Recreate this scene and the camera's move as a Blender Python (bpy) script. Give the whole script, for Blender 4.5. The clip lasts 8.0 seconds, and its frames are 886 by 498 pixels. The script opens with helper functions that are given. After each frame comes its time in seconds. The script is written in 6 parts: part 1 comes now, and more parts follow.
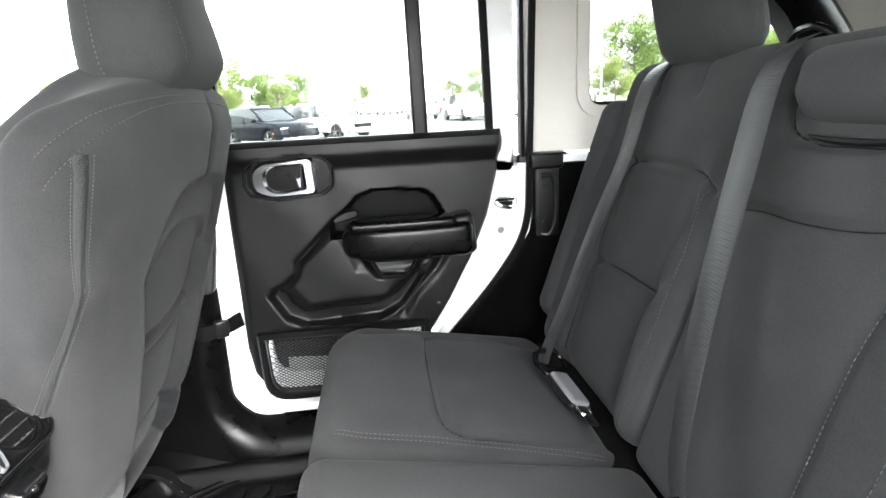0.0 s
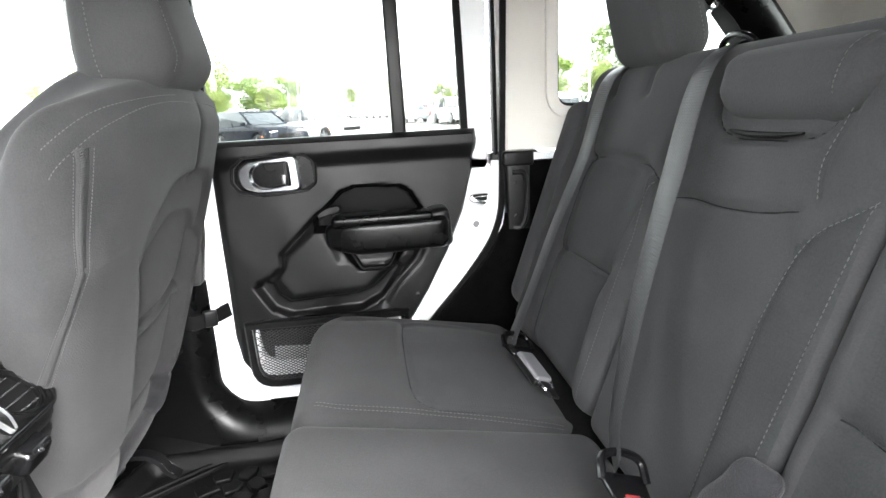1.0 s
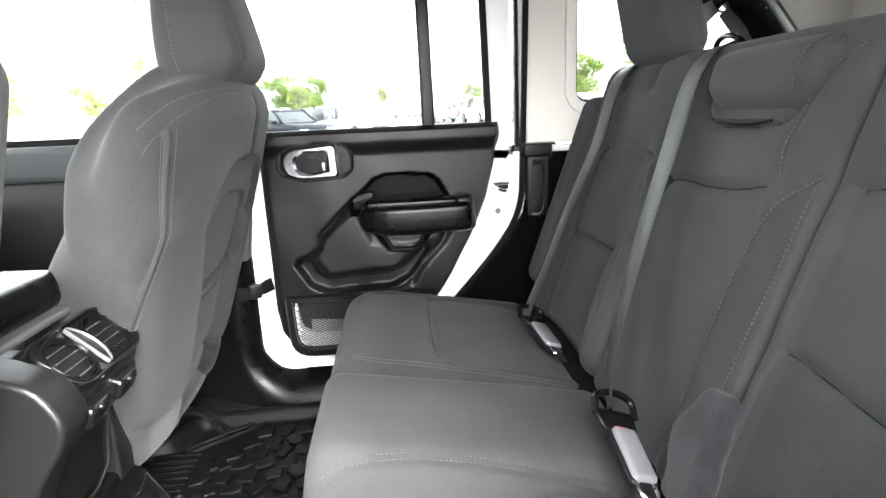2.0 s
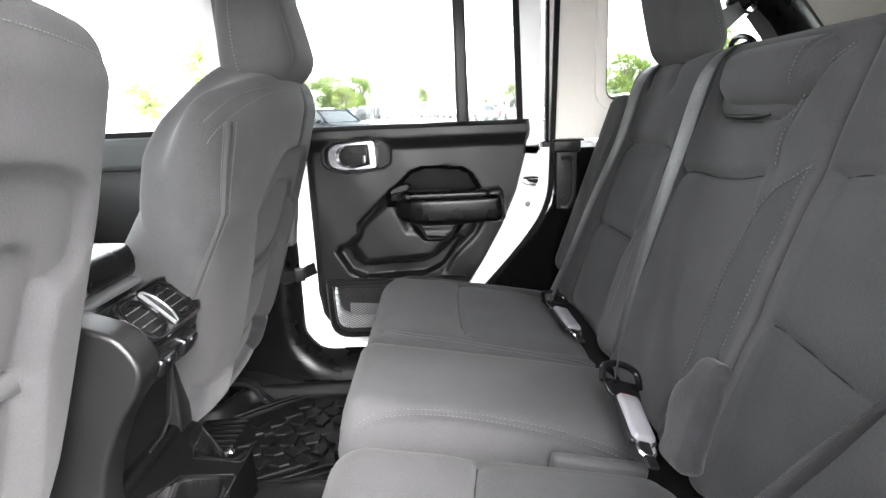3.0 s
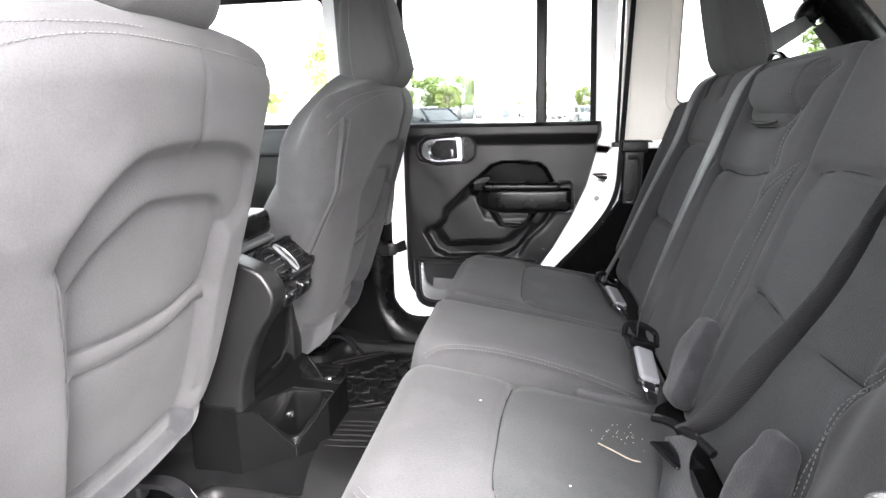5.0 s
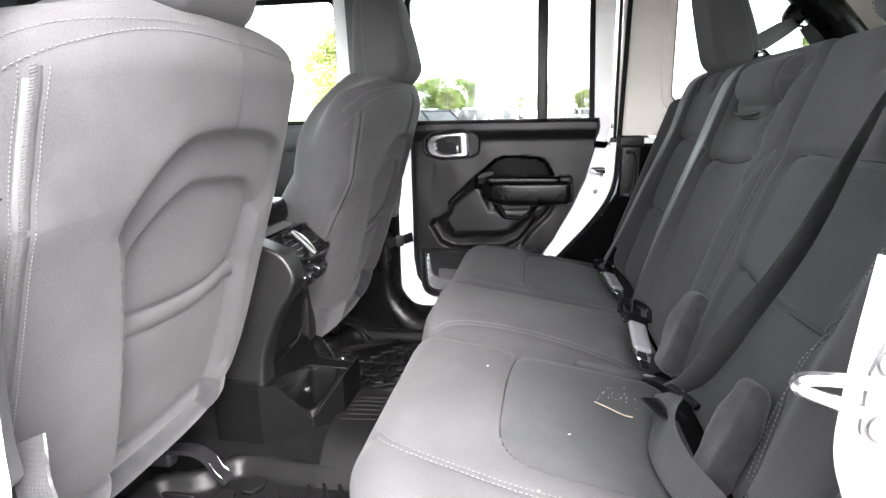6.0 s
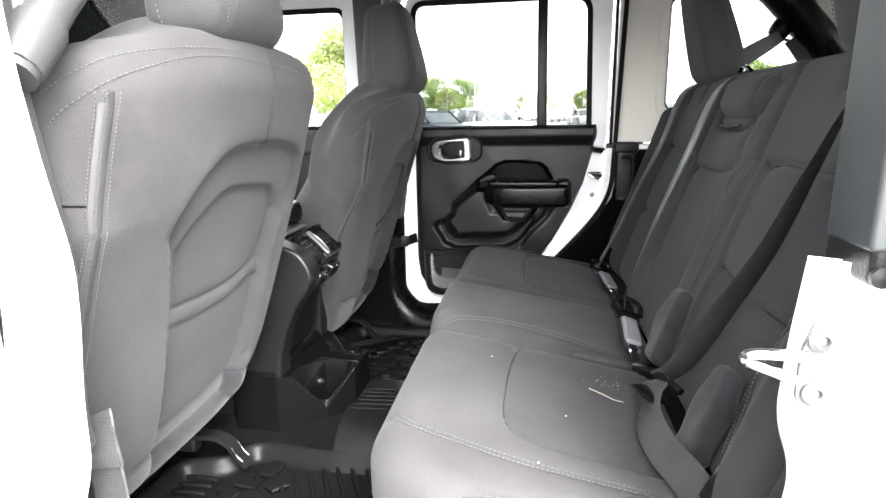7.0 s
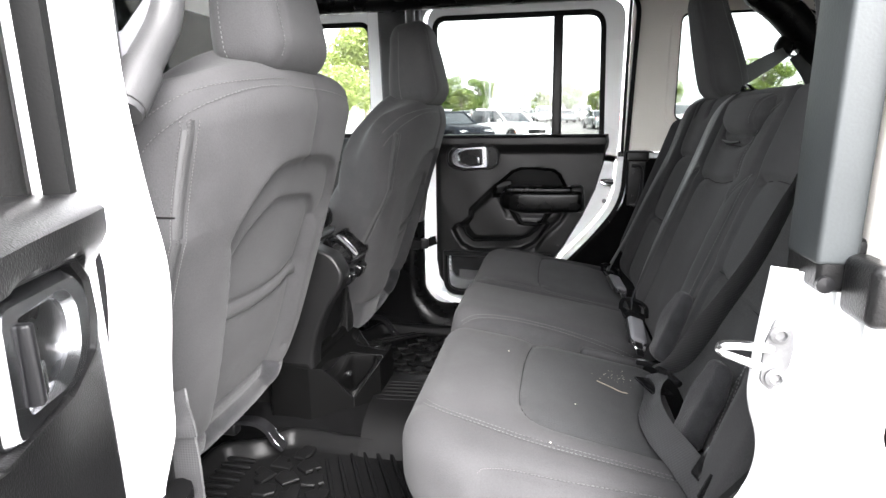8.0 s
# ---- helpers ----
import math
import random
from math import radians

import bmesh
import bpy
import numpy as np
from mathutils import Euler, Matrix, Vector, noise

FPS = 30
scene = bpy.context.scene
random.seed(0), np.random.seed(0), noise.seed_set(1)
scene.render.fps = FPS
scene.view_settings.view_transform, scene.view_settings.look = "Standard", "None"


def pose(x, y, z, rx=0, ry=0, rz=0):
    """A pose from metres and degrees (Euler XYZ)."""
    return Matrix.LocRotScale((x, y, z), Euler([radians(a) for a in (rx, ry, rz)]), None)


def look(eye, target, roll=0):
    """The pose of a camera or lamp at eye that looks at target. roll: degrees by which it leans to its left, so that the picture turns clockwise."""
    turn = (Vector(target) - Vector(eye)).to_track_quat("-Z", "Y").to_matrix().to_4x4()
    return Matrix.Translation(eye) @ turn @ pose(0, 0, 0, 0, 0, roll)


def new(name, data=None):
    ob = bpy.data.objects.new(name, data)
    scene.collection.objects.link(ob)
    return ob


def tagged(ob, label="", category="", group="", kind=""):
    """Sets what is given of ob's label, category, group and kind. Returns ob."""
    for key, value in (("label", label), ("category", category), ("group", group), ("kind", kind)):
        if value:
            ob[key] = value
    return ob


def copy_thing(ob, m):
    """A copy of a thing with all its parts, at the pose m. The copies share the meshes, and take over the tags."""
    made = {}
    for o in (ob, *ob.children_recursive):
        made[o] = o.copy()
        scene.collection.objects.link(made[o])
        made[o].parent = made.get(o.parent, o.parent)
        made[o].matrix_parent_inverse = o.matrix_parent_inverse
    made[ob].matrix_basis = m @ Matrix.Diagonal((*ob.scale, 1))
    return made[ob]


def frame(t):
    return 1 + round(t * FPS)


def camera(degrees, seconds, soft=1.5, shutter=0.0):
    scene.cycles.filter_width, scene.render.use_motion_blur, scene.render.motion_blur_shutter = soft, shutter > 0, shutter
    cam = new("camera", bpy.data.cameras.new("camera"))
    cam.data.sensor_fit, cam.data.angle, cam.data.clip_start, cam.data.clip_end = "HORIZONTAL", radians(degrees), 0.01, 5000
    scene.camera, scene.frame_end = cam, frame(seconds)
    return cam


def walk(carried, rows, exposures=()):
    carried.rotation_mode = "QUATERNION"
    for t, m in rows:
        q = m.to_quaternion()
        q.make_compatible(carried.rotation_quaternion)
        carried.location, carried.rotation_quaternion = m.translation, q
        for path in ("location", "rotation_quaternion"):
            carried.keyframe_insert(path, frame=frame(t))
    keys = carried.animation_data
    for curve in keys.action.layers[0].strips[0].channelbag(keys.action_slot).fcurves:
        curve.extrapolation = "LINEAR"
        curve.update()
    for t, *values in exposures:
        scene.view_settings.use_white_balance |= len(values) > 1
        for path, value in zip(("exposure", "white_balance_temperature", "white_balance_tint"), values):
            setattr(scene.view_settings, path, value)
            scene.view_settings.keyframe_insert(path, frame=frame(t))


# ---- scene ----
cam = camera(77.3, 8.0)
PATH = [
    (0, (-0.295, -0.485, 1.348), (-0.087, 1.442, 0.854), -3.0),
    (0.5, (-0.288, -0.526, 1.343), (-0.05, 1.399, 0.855), -2.9),
    (1, (-0.275, -0.565, 1.34), (-0.032, 1.36, 0.856), -3.0),
    (1.5, (-0.285, -0.627, 1.325), (-0.042, 1.299, 0.843), -2.6),
    (2, (-0.286, -0.689, 1.326), (-0.136, 1.246, 0.847), -2.6),
    (3.5, (-0.244, -0.82, 1.314), (-0.325, 1.123, 0.844), -2.0),
    (4, (-0.21, -0.871, 1.322), (-0.438, 1.061, 0.86), -1.6),
    (4.5, (-0.206, -0.941, 1.323), (-0.528, 0.977, 0.857), -1.2),
    (6, (-0.209, -1.089, 1.299), (-0.537, 0.83, 0.844), -1.1),
    (6.5, (-0.21, -1.127, 1.302), (-0.535, 0.794, 0.847), -1.0),
    (7, (-0.212, -1.172, 1.319), (-0.535, 0.749, 0.864), -0.9),
    (7.5, (-0.211, -1.233, 1.339), (-0.541, 0.687, 0.886), -0.8),
    (8, (-0.213, -1.271, 1.35), (-0.583, 0.642, 0.896), -0.7),
]
walk(cam, [(t, look(eye, target, roll)) for t, eye, target, roll in PATH], exposures=[(0.0, 5.7, 6450, 8), (1.5, 5.88, 6500, 11), (3.5, 5.72, 6500, 12.5), (4.5, 5.72, 6520, 13), (6.5, 5.22, 6520, 13), (7.0, 5.1, 6520, 12.5), (8.0, 4.68, 6500, 12)])


# ---- world, sun, exposure ----
world = bpy.data.worlds.new("sky")
scene.world = world
world.use_nodes = True
wn = world.node_tree.nodes
wl = world.node_tree.links
sky = wn.new("ShaderNodeTexSky")
sky.sky_type, sky.sun_disc = "NISHITA", False
sky.sun_elevation, sky.sun_rotation = radians(45), radians(148)
sky.dust_density, sky.air_density, sky.ozone_density = 3.0, 1.0, 1.0
haze = wn.new("ShaderNodeHueSaturation")
haze.inputs["Saturation"].default_value = 0.1
wl.new(sky.outputs[0], haze.inputs["Color"])
wl.new(haze.outputs[0], wn["Background"].inputs["Color"])
wn["Background"].inputs["Strength"].default_value = 0.15

sun_data = bpy.data.lights.new("sun", "SUN")
sun_data.energy, sun_data.angle, sun_data.color = 0.3, radians(30), (1.0, 0.97, 0.94)
sun = new("sun", sun_data)
sun.matrix_basis = look((0, 0, 8), (-0.4, 0.65, 8 - 0.75))


# ---- materials ----
def nodes_of(mat):
    return mat.node_tree.nodes, mat.node_tree.links


def material(name, color, rough=0.6, metal=0.0, vary=0.12, scale=6.0, grain=0.0, grain_scale=400.0, stain=0.0, stain_color=(0.3, 0.3, 0.3), coat=0.0, sheen=0.0, island=0.0, spec=0.5):
    """A surface with a broad and a fine variation of colour and roughness, and a fine relief."""
    mat = bpy.data.materials.new(name)
    mat.use_nodes = True
    n, l = nodes_of(mat)
    b = n["Principled BSDF"]
    b.inputs["Metallic"].default_value = metal
    b.inputs["Coat Weight"].default_value = coat
    b.inputs["Sheen Weight"].default_value = sheen
    b.inputs["Specular IOR Level"].default_value = spec
    co = n.new("ShaderNodeTexCoord")
    broad = n.new("ShaderNodeTexNoise")
    broad.inputs["Scale"].default_value, broad.inputs["Detail"].default_value = scale, 4
    l.new(co.outputs["Object"], broad.inputs["Vector"])
    fine = n.new("ShaderNodeTexNoise")
    fine.inputs["Scale"].default_value, fine.inputs["Detail"].default_value = grain_scale, 2
    l.new(co.outputs["Object"], fine.inputs["Vector"])
    add = n.new("ShaderNodeMath")
    add.operation = "MULTIPLY_ADD"
    add.inputs[1].default_value = 0.5
    l.new(fine.outputs["Fac"], add.inputs[0])
    l.new(broad.outputs["Fac"], add.inputs[2])
    ramp = n.new("ShaderNodeMapRange")
    ramp.inputs["From Min"].default_value, ramp.inputs["From Max"].default_value = 0.45, 1.05
    ramp.inputs["To Min"].default_value, ramp.inputs["To Max"].default_value = 1 - vary, 1 + vary
    l.new(add.outputs[0], ramp.inputs["Value"])
    mul = n.new("ShaderNodeVectorMath")
    mul.operation = "SCALE"
    mul.inputs[0].default_value = color
    l.new(ramp.outputs[0], mul.inputs["Scale"])
    last = mul.outputs[0]
    if stain:
        spot = n.new("ShaderNodeTexNoise")
        spot.inputs["Scale"].default_value, spot.inputs["Detail"].default_value = scale * 2.3, 6
        l.new(co.outputs["Object"], spot.inputs["Vector"])
        mask = n.new("ShaderNodeMapRange")
        mask.inputs["From Min"].default_value, mask.inputs["From Max"].default_value = 0.56, 0.72
        mask.inputs["To Max"].default_value = stain
        l.new(spot.outputs["Fac"], mask.inputs["Value"])
        mix = n.new("ShaderNodeMix")
        mix.data_type = "RGBA"
        l.new(mask.outputs[0], mix.inputs["Factor"])
        l.new(last, mix.inputs["A"])
        mix.inputs["B"].default_value = (*stain_color, 1)
        last = mix.outputs["Result"]
    if island:
        geo = n.new("ShaderNodeNewGeometry")
        sp = n.new("ShaderNodeMapRange")
        sp.inputs["To Min"].default_value, sp.inputs["To Max"].default_value = 1 - island, 1 + island
        l.new(geo.outputs["Random Per Island"], sp.inputs["Value"])
        m2 = n.new("ShaderNodeVectorMath")
        m2.operation = "SCALE"
        l.new(last, m2.inputs[0])
        l.new(sp.outputs[0], m2.inputs["Scale"])
        last = m2.outputs[0]
    l.new(last, b.inputs["Base Color"])
    rr = n.new("ShaderNodeMapRange")
    rr.inputs["From Min"].default_value, rr.inputs["From Max"].default_value = 0.3, 0.7
    rr.inputs["To Min"].default_value, rr.inputs["To Max"].default_value = max(0.02, rough - 0.06), min(1, rough + 0.06)
    l.new(broad.outputs["Fac"], rr.inputs["Value"])
    l.new(rr.outputs[0], b.inputs["Roughness"])
    if grain:
        bump = n.new("ShaderNodeBump")
        bump.inputs["Strength"].default_value, bump.inputs["Distance"].default_value = grain, 0.001
        l.new(fine.outputs["Fac"], bump.inputs["Height"])
        l.new(bump.outputs[0], b.inputs["Normal"])
    return mat


def woven(mat, pitch, strength, dots=False):
    """Adds the relief of a weave, or of rows of small dimples, to a cloth."""
    n, l = nodes_of(mat)
    b = n["Principled BSDF"]
    co = n.new("ShaderNodeTexCoord")
    if dots:
        tex = n.new("ShaderNodeTexVoronoi")
        tex.inputs["Scale"].default_value, tex.inputs["Randomness"].default_value = 1 / pitch, 0.15
        l.new(co.outputs["Object"], tex.inputs["Vector"])
        height = tex.outputs["Distance"]
    else:
        waves = []
        for axis in ("X", "Y", "Z"):
            w = n.new("ShaderNodeTexWave")
            w.bands_direction = axis
            w.inputs["Scale"].default_value = 0.314 / pitch
            w.inputs["Distortion"].default_value = 0.6
            l.new(co.outputs["Object"], w.inputs["Vector"])
            waves.append(w.outputs["Fac"])
        m1, m2 = n.new("ShaderNodeMath"), n.new("ShaderNodeMath")
        l.new(waves[0], m1.inputs[0]), l.new(waves[1], m1.inputs[1])
        l.new(m1.outputs[0], m2.inputs[0]), l.new(waves[2], m2.inputs[1])
        height = m2.outputs[0]
    bump = n.new("ShaderNodeBump")
    bump.inputs["Strength"].default_value, bump.inputs["Distance"].default_value = strength, 0.0012
    l.new(height, bump.inputs["Height"])
    old = b.inputs["Normal"].links
    if old:
        l.new(old[0].from_socket, bump.inputs["Normal"])
    l.new(bump.outputs[0], b.inputs["Normal"])
    return mat


def glass(name, tint, gloss=1.0):
    mat = bpy.data.materials.new(name)
    mat.use_nodes = True
    n, l = nodes_of(mat)
    n.remove(n["Principled BSDF"])
    clear, shine, mix, fres = n.new("ShaderNodeBsdfTransparent"), n.new("ShaderNodeBsdfGlossy"), n.new("ShaderNodeMixShader"), n.new("ShaderNodeFresnel")
    clear.inputs["Color"].default_value = (*tint, 1)
    shine.inputs["Roughness"].default_value = 0.02
    fres.inputs["IOR"].default_value = 1.45
    l.new(fres.outputs[0], mix.inputs[0]), l.new(clear.outputs[0], mix.inputs[1]), l.new(shine.outputs[0], mix.inputs[2])
    l.new(mix.outputs[0], n["Material Output"].inputs["Surface"])
    return mat


CLOTH = woven(material("charcoal_cloth", (0.0315, 0.0313, 0.0322), 0.85, vary=0.34, scale=5, grain=0.4, grain_scale=480, sheen=0.05, stain=0.2, stain_color=(0.055, 0.055, 0.057), spec=0.06), 0.0022, 0.05)
INSERT = woven(material("dimpled_cloth", (0.028, 0.0286, 0.0293), 0.85, vary=0.34, scale=6, grain=0.5, grain_scale=450, sheen=0.05, stain=0.18, stain_color=(0.05, 0.05, 0.052), spec=0.06), 0.0042, 0.3, dots=True)
FLEECE = material("charcoal_fleece", (0.02, 0.02, 0.0215), 0.95, vary=0.35, scale=30, grain=1.0, grain_scale=500, sheen=0.12, spec=0.02)
CARPET = material("black_carpet", (0.0025, 0.0025, 0.0026), 0.95, vary=0.4, scale=25, grain=1.0, grain_scale=450, sheen=0.02, spec=0.0)
PLASTIC = material("black_grained_plastic", (0.0048, 0.0048, 0.0049), 0.34, vary=0.2, scale=9, grain=0.45, grain_scale=650, stain=0.2, stain_color=(0.009, 0.009, 0.009), spec=0.24)
SOFT = material("black_soft_plastic", (0.003, 0.003, 0.0031), 0.28, vary=0.1, scale=8, grain=0.2, grain_scale=800, spec=0.16)
# plain black for tray and plinth; in the door recess it stands in for shade
PIT = material("black_plastic_and_recess_shade", (0.0018, 0.0018, 0.0018), 0.45, vary=0.1, scale=8, grain=0.1, grain_scale=800, spec=0.06)
GLOSS = material("black_gloss_plastic", (0.003, 0.003, 0.0033), 0.2, vary=0.1, scale=5, spec=0.4)
RUBBER = material("black_rubber_mat", (0.0035, 0.0035, 0.0036), 0.42, vary=0.15, scale=14, grain=0.25, grain_scale=500, stain=0.06, stain_color=(0.01, 0.0098, 0.0095), spec=0.1)
SEAL = material("black_rubber_seal", (0.004, 0.004, 0.004), 0.5, vary=0.15, grain=0.2, spec=0.08)
PAINT = material("white_body_paint", (0.8, 0.81, 0.82), 0.25, vary=0.02, scale=2, coat=0.5)
CREAM = material("light_composite_hardtop", (0.66, 0.63, 0.585), 0.55, vary=0.05, scale=3, grain=0.3, grain_scale=300, stain=0.12, stain_color=(0.55, 0.52, 0.47))
BLADE = material("satin_black_blade", (0.04, 0.04, 0.042), 0.25, vary=0.1, scale=30, spec=0.5)
HEADLINER = material("dark_felt_headliner", (0.035, 0.034, 0.033), 0.95, vary=0.25, scale=20, grain=0.8, grain_scale=400, spec=0.15)
CHROME = material("satin_chrome", (0.5, 0.51, 0.53), 0.22, metal=1.0, vary=0.04, scale=12)
STEEL = material("bright_steel", (0.6, 0.6, 0.61), 0.25, metal=1.0, vary=0.08, scale=20)
BLACK_METAL = material("black_powder_coated_metal", (0.006, 0.006, 0.0065), 0.35, vary=0.15, scale=15, spec=0.2)
WEB = woven(material("charcoal_webbing", (0.03, 0.03, 0.031), 0.4, vary=0.14, scale=20, spec=0.25), 0.0036, 0.18)
BUCKLE = material("dark_grey_buckle_plastic", (0.13, 0.13, 0.138), 0.35, vary=0.1, scale=18, grain=0.15)
# black plastic lifted to blue-grey, with the sky's reflection put into the colour
RAIL = material("sky_greyed_rail_plastic", (0.026, 0.029, 0.03), 0.5, vary=0.15, scale=8, grain=0.15, spec=0.25)
# lighter than the other black plastics: strong daylight put into the colour
TRIM = material("daylit_grey_trim_plastic", (0.032, 0.032, 0.033), 0.45, vary=0.12, scale=8, grain=0.25)
ZINC = material("dull_zinc_plate", (0.07, 0.07, 0.072), 0.5, vary=0.25, scale=45)
RED = material("red_button_plastic", (0.45, 0.03, 0.03), 0.4, vary=0.1)
THREAD = material("light_grey_thread", (0.1, 0.1, 0.1), 0.8, vary=0.2, scale=60)
SEAM_SHADE = material("black_seam_shade", (0.009, 0.009, 0.0092), 0.9, vary=0.2, scale=60, spec=0.02)
THREAD_MID = material("mid_grey_thread", (0.075, 0.075, 0.075), 0.8, vary=0.2, scale=60)
THREAD_DIM = material("grey_thread", (0.06, 0.06, 0.06), 0.8, vary=0.2, scale=60)
ZIP = material("grey_zip_tape", (0.018, 0.018, 0.0185), 0.7, vary=0.2, scale=80, grain=0.5)
SILVER = material("silver_painted_trim", (0.16, 0.165, 0.17), 0.35, metal=0.6, vary=0.05)
PAPER = material("white_printed_paper", (0.4, 0.4, 0.4), 0.7, vary=0.15, scale=25)
STRAW = material("dry_straw", (0.24, 0.2, 0.155), 0.8, vary=0.3, scale=90)
LINT = material("pale_lint", (0.4, 0.36, 0.3), 0.9, vary=0.2)
GLASS = glass("clear_glass", (0.85, 0.87, 0.86))
TINT = glass("tinted_glass", (0.47, 0.49, 0.48))
def leafy(mat, color):
    """Lets light through the leaves as well."""
    n, l = nodes_of(mat)
    thin, mix = n.new("ShaderNodeBsdfTranslucent"), n.new("ShaderNodeMixShader")
    thin.inputs["Color"].default_value = (*color, 1)
    mix.inputs[0].default_value = 0.5
    l.new(n["Principled BSDF"].outputs[0], mix.inputs[1]), l.new(thin.outputs[0], mix.inputs[2])
    l.new(mix.outputs[0], n["Material Output"].inputs["Surface"])
    return mat


ASPHALT = material("worn_asphalt", (0.13, 0.125, 0.118), 0.9, vary=0.25, scale=0.35, grain=0.8, grain_scale=60, stain=0.4, stain_color=(0.07, 0.068, 0.066))
GRASS = material("dry_grass", (0.1, 0.14, 0.045), 0.9, vary=0.4, scale=0.6, grain=1.0, grain_scale=40)
LEAF = leafy(material("green_leaves", (0.12, 0.165, 0.045), 0.6, vary=0.3, scale=0.9, island=0.35), (0.24, 0.34, 0.06))
LEAF_LIGHT = leafy(material("yellow_green_leaves", (0.15, 0.18, 0.06), 0.6, vary=0.3, scale=0.9, island=0.35), (0.28, 0.34, 0.09))
BARK = material("grey_bark", (0.12, 0.1, 0.08), 0.9, vary=0.35, scale=5, grain=1.0, grain_scale=60)
CAR_DARK = material("dark_blue_car_paint", (0.004, 0.0055, 0.009), 0.3, vary=0.05, coat=0.0, spec=0.12)
CAR_WHITE = material("white_car_paint", (0.78, 0.78, 0.78), 0.22, vary=0.03, coat=0.8)
CAR_RED = material("red_car_paint", (0.35, 0.03, 0.03), 0.22, vary=0.05, coat=0.8)
CAR_GREY = material("grey_car_paint", (0.16, 0.17, 0.18), 0.25, vary=0.05, coat=0.8)
CAR_GLASS = material("dark_car_glass", (0.03, 0.035, 0.04), 0.05, vary=0.05)
TYRE = material("tyre_rubber", (0.02, 0.02, 0.02), 0.8, vary=0.2)
ALLOY = material("alloy_wheel", (0.3, 0.3, 0.31), 0.35, metal=1.0, vary=0.1)
LAMP_GLASS = material("lamp_lens", (0.5, 0.5, 0.5), 0.12, vary=0.2)
AMBER = material("amber_lens", (0.7, 0.15, 0.02), 0.2, vary=0.1)
BOARD = material("faded_billboard", (0.34, 0.3, 0.24), 0.6, vary=0.3, scale=0.5)
POLE = material("galvanised_pole", (0.4, 0.41, 0.42), 0.5, metal=0.4, vary=0.1)


# ---- making meshes ----
def thing(name, at, label, category, group="", kind=""):
    ob = new(name)
    ob.empty_display_size = 0.05
    ob.matrix_basis = at if isinstance(at, Matrix) else Matrix.Translation(at)
    return tagged(ob, label, category, group, kind)


def mesh_of(name, verts, faces, mats, smooth=True, sharp=40, index=None):
    me = bpy.data.meshes.new(name)
    me.from_pydata([tuple(map(float, v)) for v in verts], [], [tuple(map(int, f)) for f in faces])
    for m in mats if isinstance(mats, (list, tuple)) else [mats]:
        me.materials.append(m)
    if index is not None:
        me.polygons.foreach_set("material_index", np.asarray(index, dtype=np.int32))
    me.polygons.foreach_set("use_smooth", [smooth] * len(me.polygons))
    me.update()
    if smooth and sharp:
        me.set_sharp_from_angle(angle=radians(sharp))
    return me


def part(name, geo, mat, parent=None, label="", smooth=True, sharp=40, index=None):
    """One mesh object from (verts, faces) or a bmesh in the world's metres, under a thing or a part."""
    if isinstance(geo, bmesh.types.BMesh):
        bmesh.ops.recalc_face_normals(geo, faces=geo.faces)
        geo.verts.index_update()
        v, f = [tuple(x.co) for x in geo.verts], [[x.index for x in y.verts] for y in geo.faces]
        geo.free()
    else:
        v, f = geo
    ob = new(name, mesh_of(name, v, f, mat, smooth, sharp, index))
    if parent is not None:
        ob.parent = parent
        if parent.parent is None:
            ob.matrix_parent_inverse = parent.matrix_basis.inverted()
    if label:
        ob["label"] = label
    return ob


def join(*geos):
    V, F, k = [], [], 0
    for v, f in geos:
        V.extend(map(tuple, v))
        F.extend([tuple(i + k for i in g) for g in f])
        k += len(v)
    return V, F


def moved(geo, m):
    m = np.array(m)
    v = np.asarray(geo[0], dtype=float)
    return v @ m[:3, :3].T + m[:3, 3], geo[1]


def axis_steps(length, r, step, edge=4):
    half = length / 2
    inner = max(half - r, 1e-5)
    n = max(1, int(math.ceil(2 * inner / step)))
    mid = np.linspace(-inner, inner, n + 1)
    rim = inner + r * np.tan(np.radians(np.linspace(0, 45, edge + 1)[1:]))
    return np.concatenate([-rim[::-1], mid, rim])


def shell(ax, ay, az):
    """The closed quad surface of a box with the given steps along its axes."""
    index, verts, faces = {}, [], []

    def vid(i, j, k):
        if (i, j, k) not in index:
            index[(i, j, k)] = len(verts)
            verts.append((ax[i], ay[j], az[k]))
        return index[(i, j, k)]

    nx, ny, nz = len(ax) - 1, len(ay) - 1, len(az) - 1
    for i in range(nx):
        for j in range(ny):
            faces.append((vid(i, j, 0), vid(i, j + 1, 0), vid(i + 1, j + 1, 0), vid(i + 1, j, 0)))
            faces.append((vid(i, j, nz), vid(i + 1, j, nz), vid(i + 1, j + 1, nz), vid(i, j + 1, nz)))
    for i in range(nx):
        for k in range(nz):
            faces.append((vid(i, 0, k), vid(i + 1, 0, k), vid(i + 1, 0, k + 1), vid(i, 0, k + 1)))
            faces.append((vid(i, ny, k), vid(i, ny, k + 1), vid(i + 1, ny, k + 1), vid(i + 1, ny, k)))
    for j in range(ny):
        for k in range(nz):
            faces.append((vid(0, j, k), vid(0, j, k + 1), vid(0, j + 1, k + 1), vid(0, j + 1, k)))
            faces.append((vid(nx, j, k), vid(nx, j + 1, k), vid(nx, j + 1, k + 1), vid(nx, j, k + 1)))
    return np.array(verts, dtype=float), faces


def rounded(P, size, r):
    inner = np.maximum(np.array(size) / 2 - r, 1e-5)
    q = np.clip(P, -inner, inner)
    d = P - q
    return q + r * d / np.maximum(np.linalg.norm(d, axis=1, keepdims=True), 1e-9)


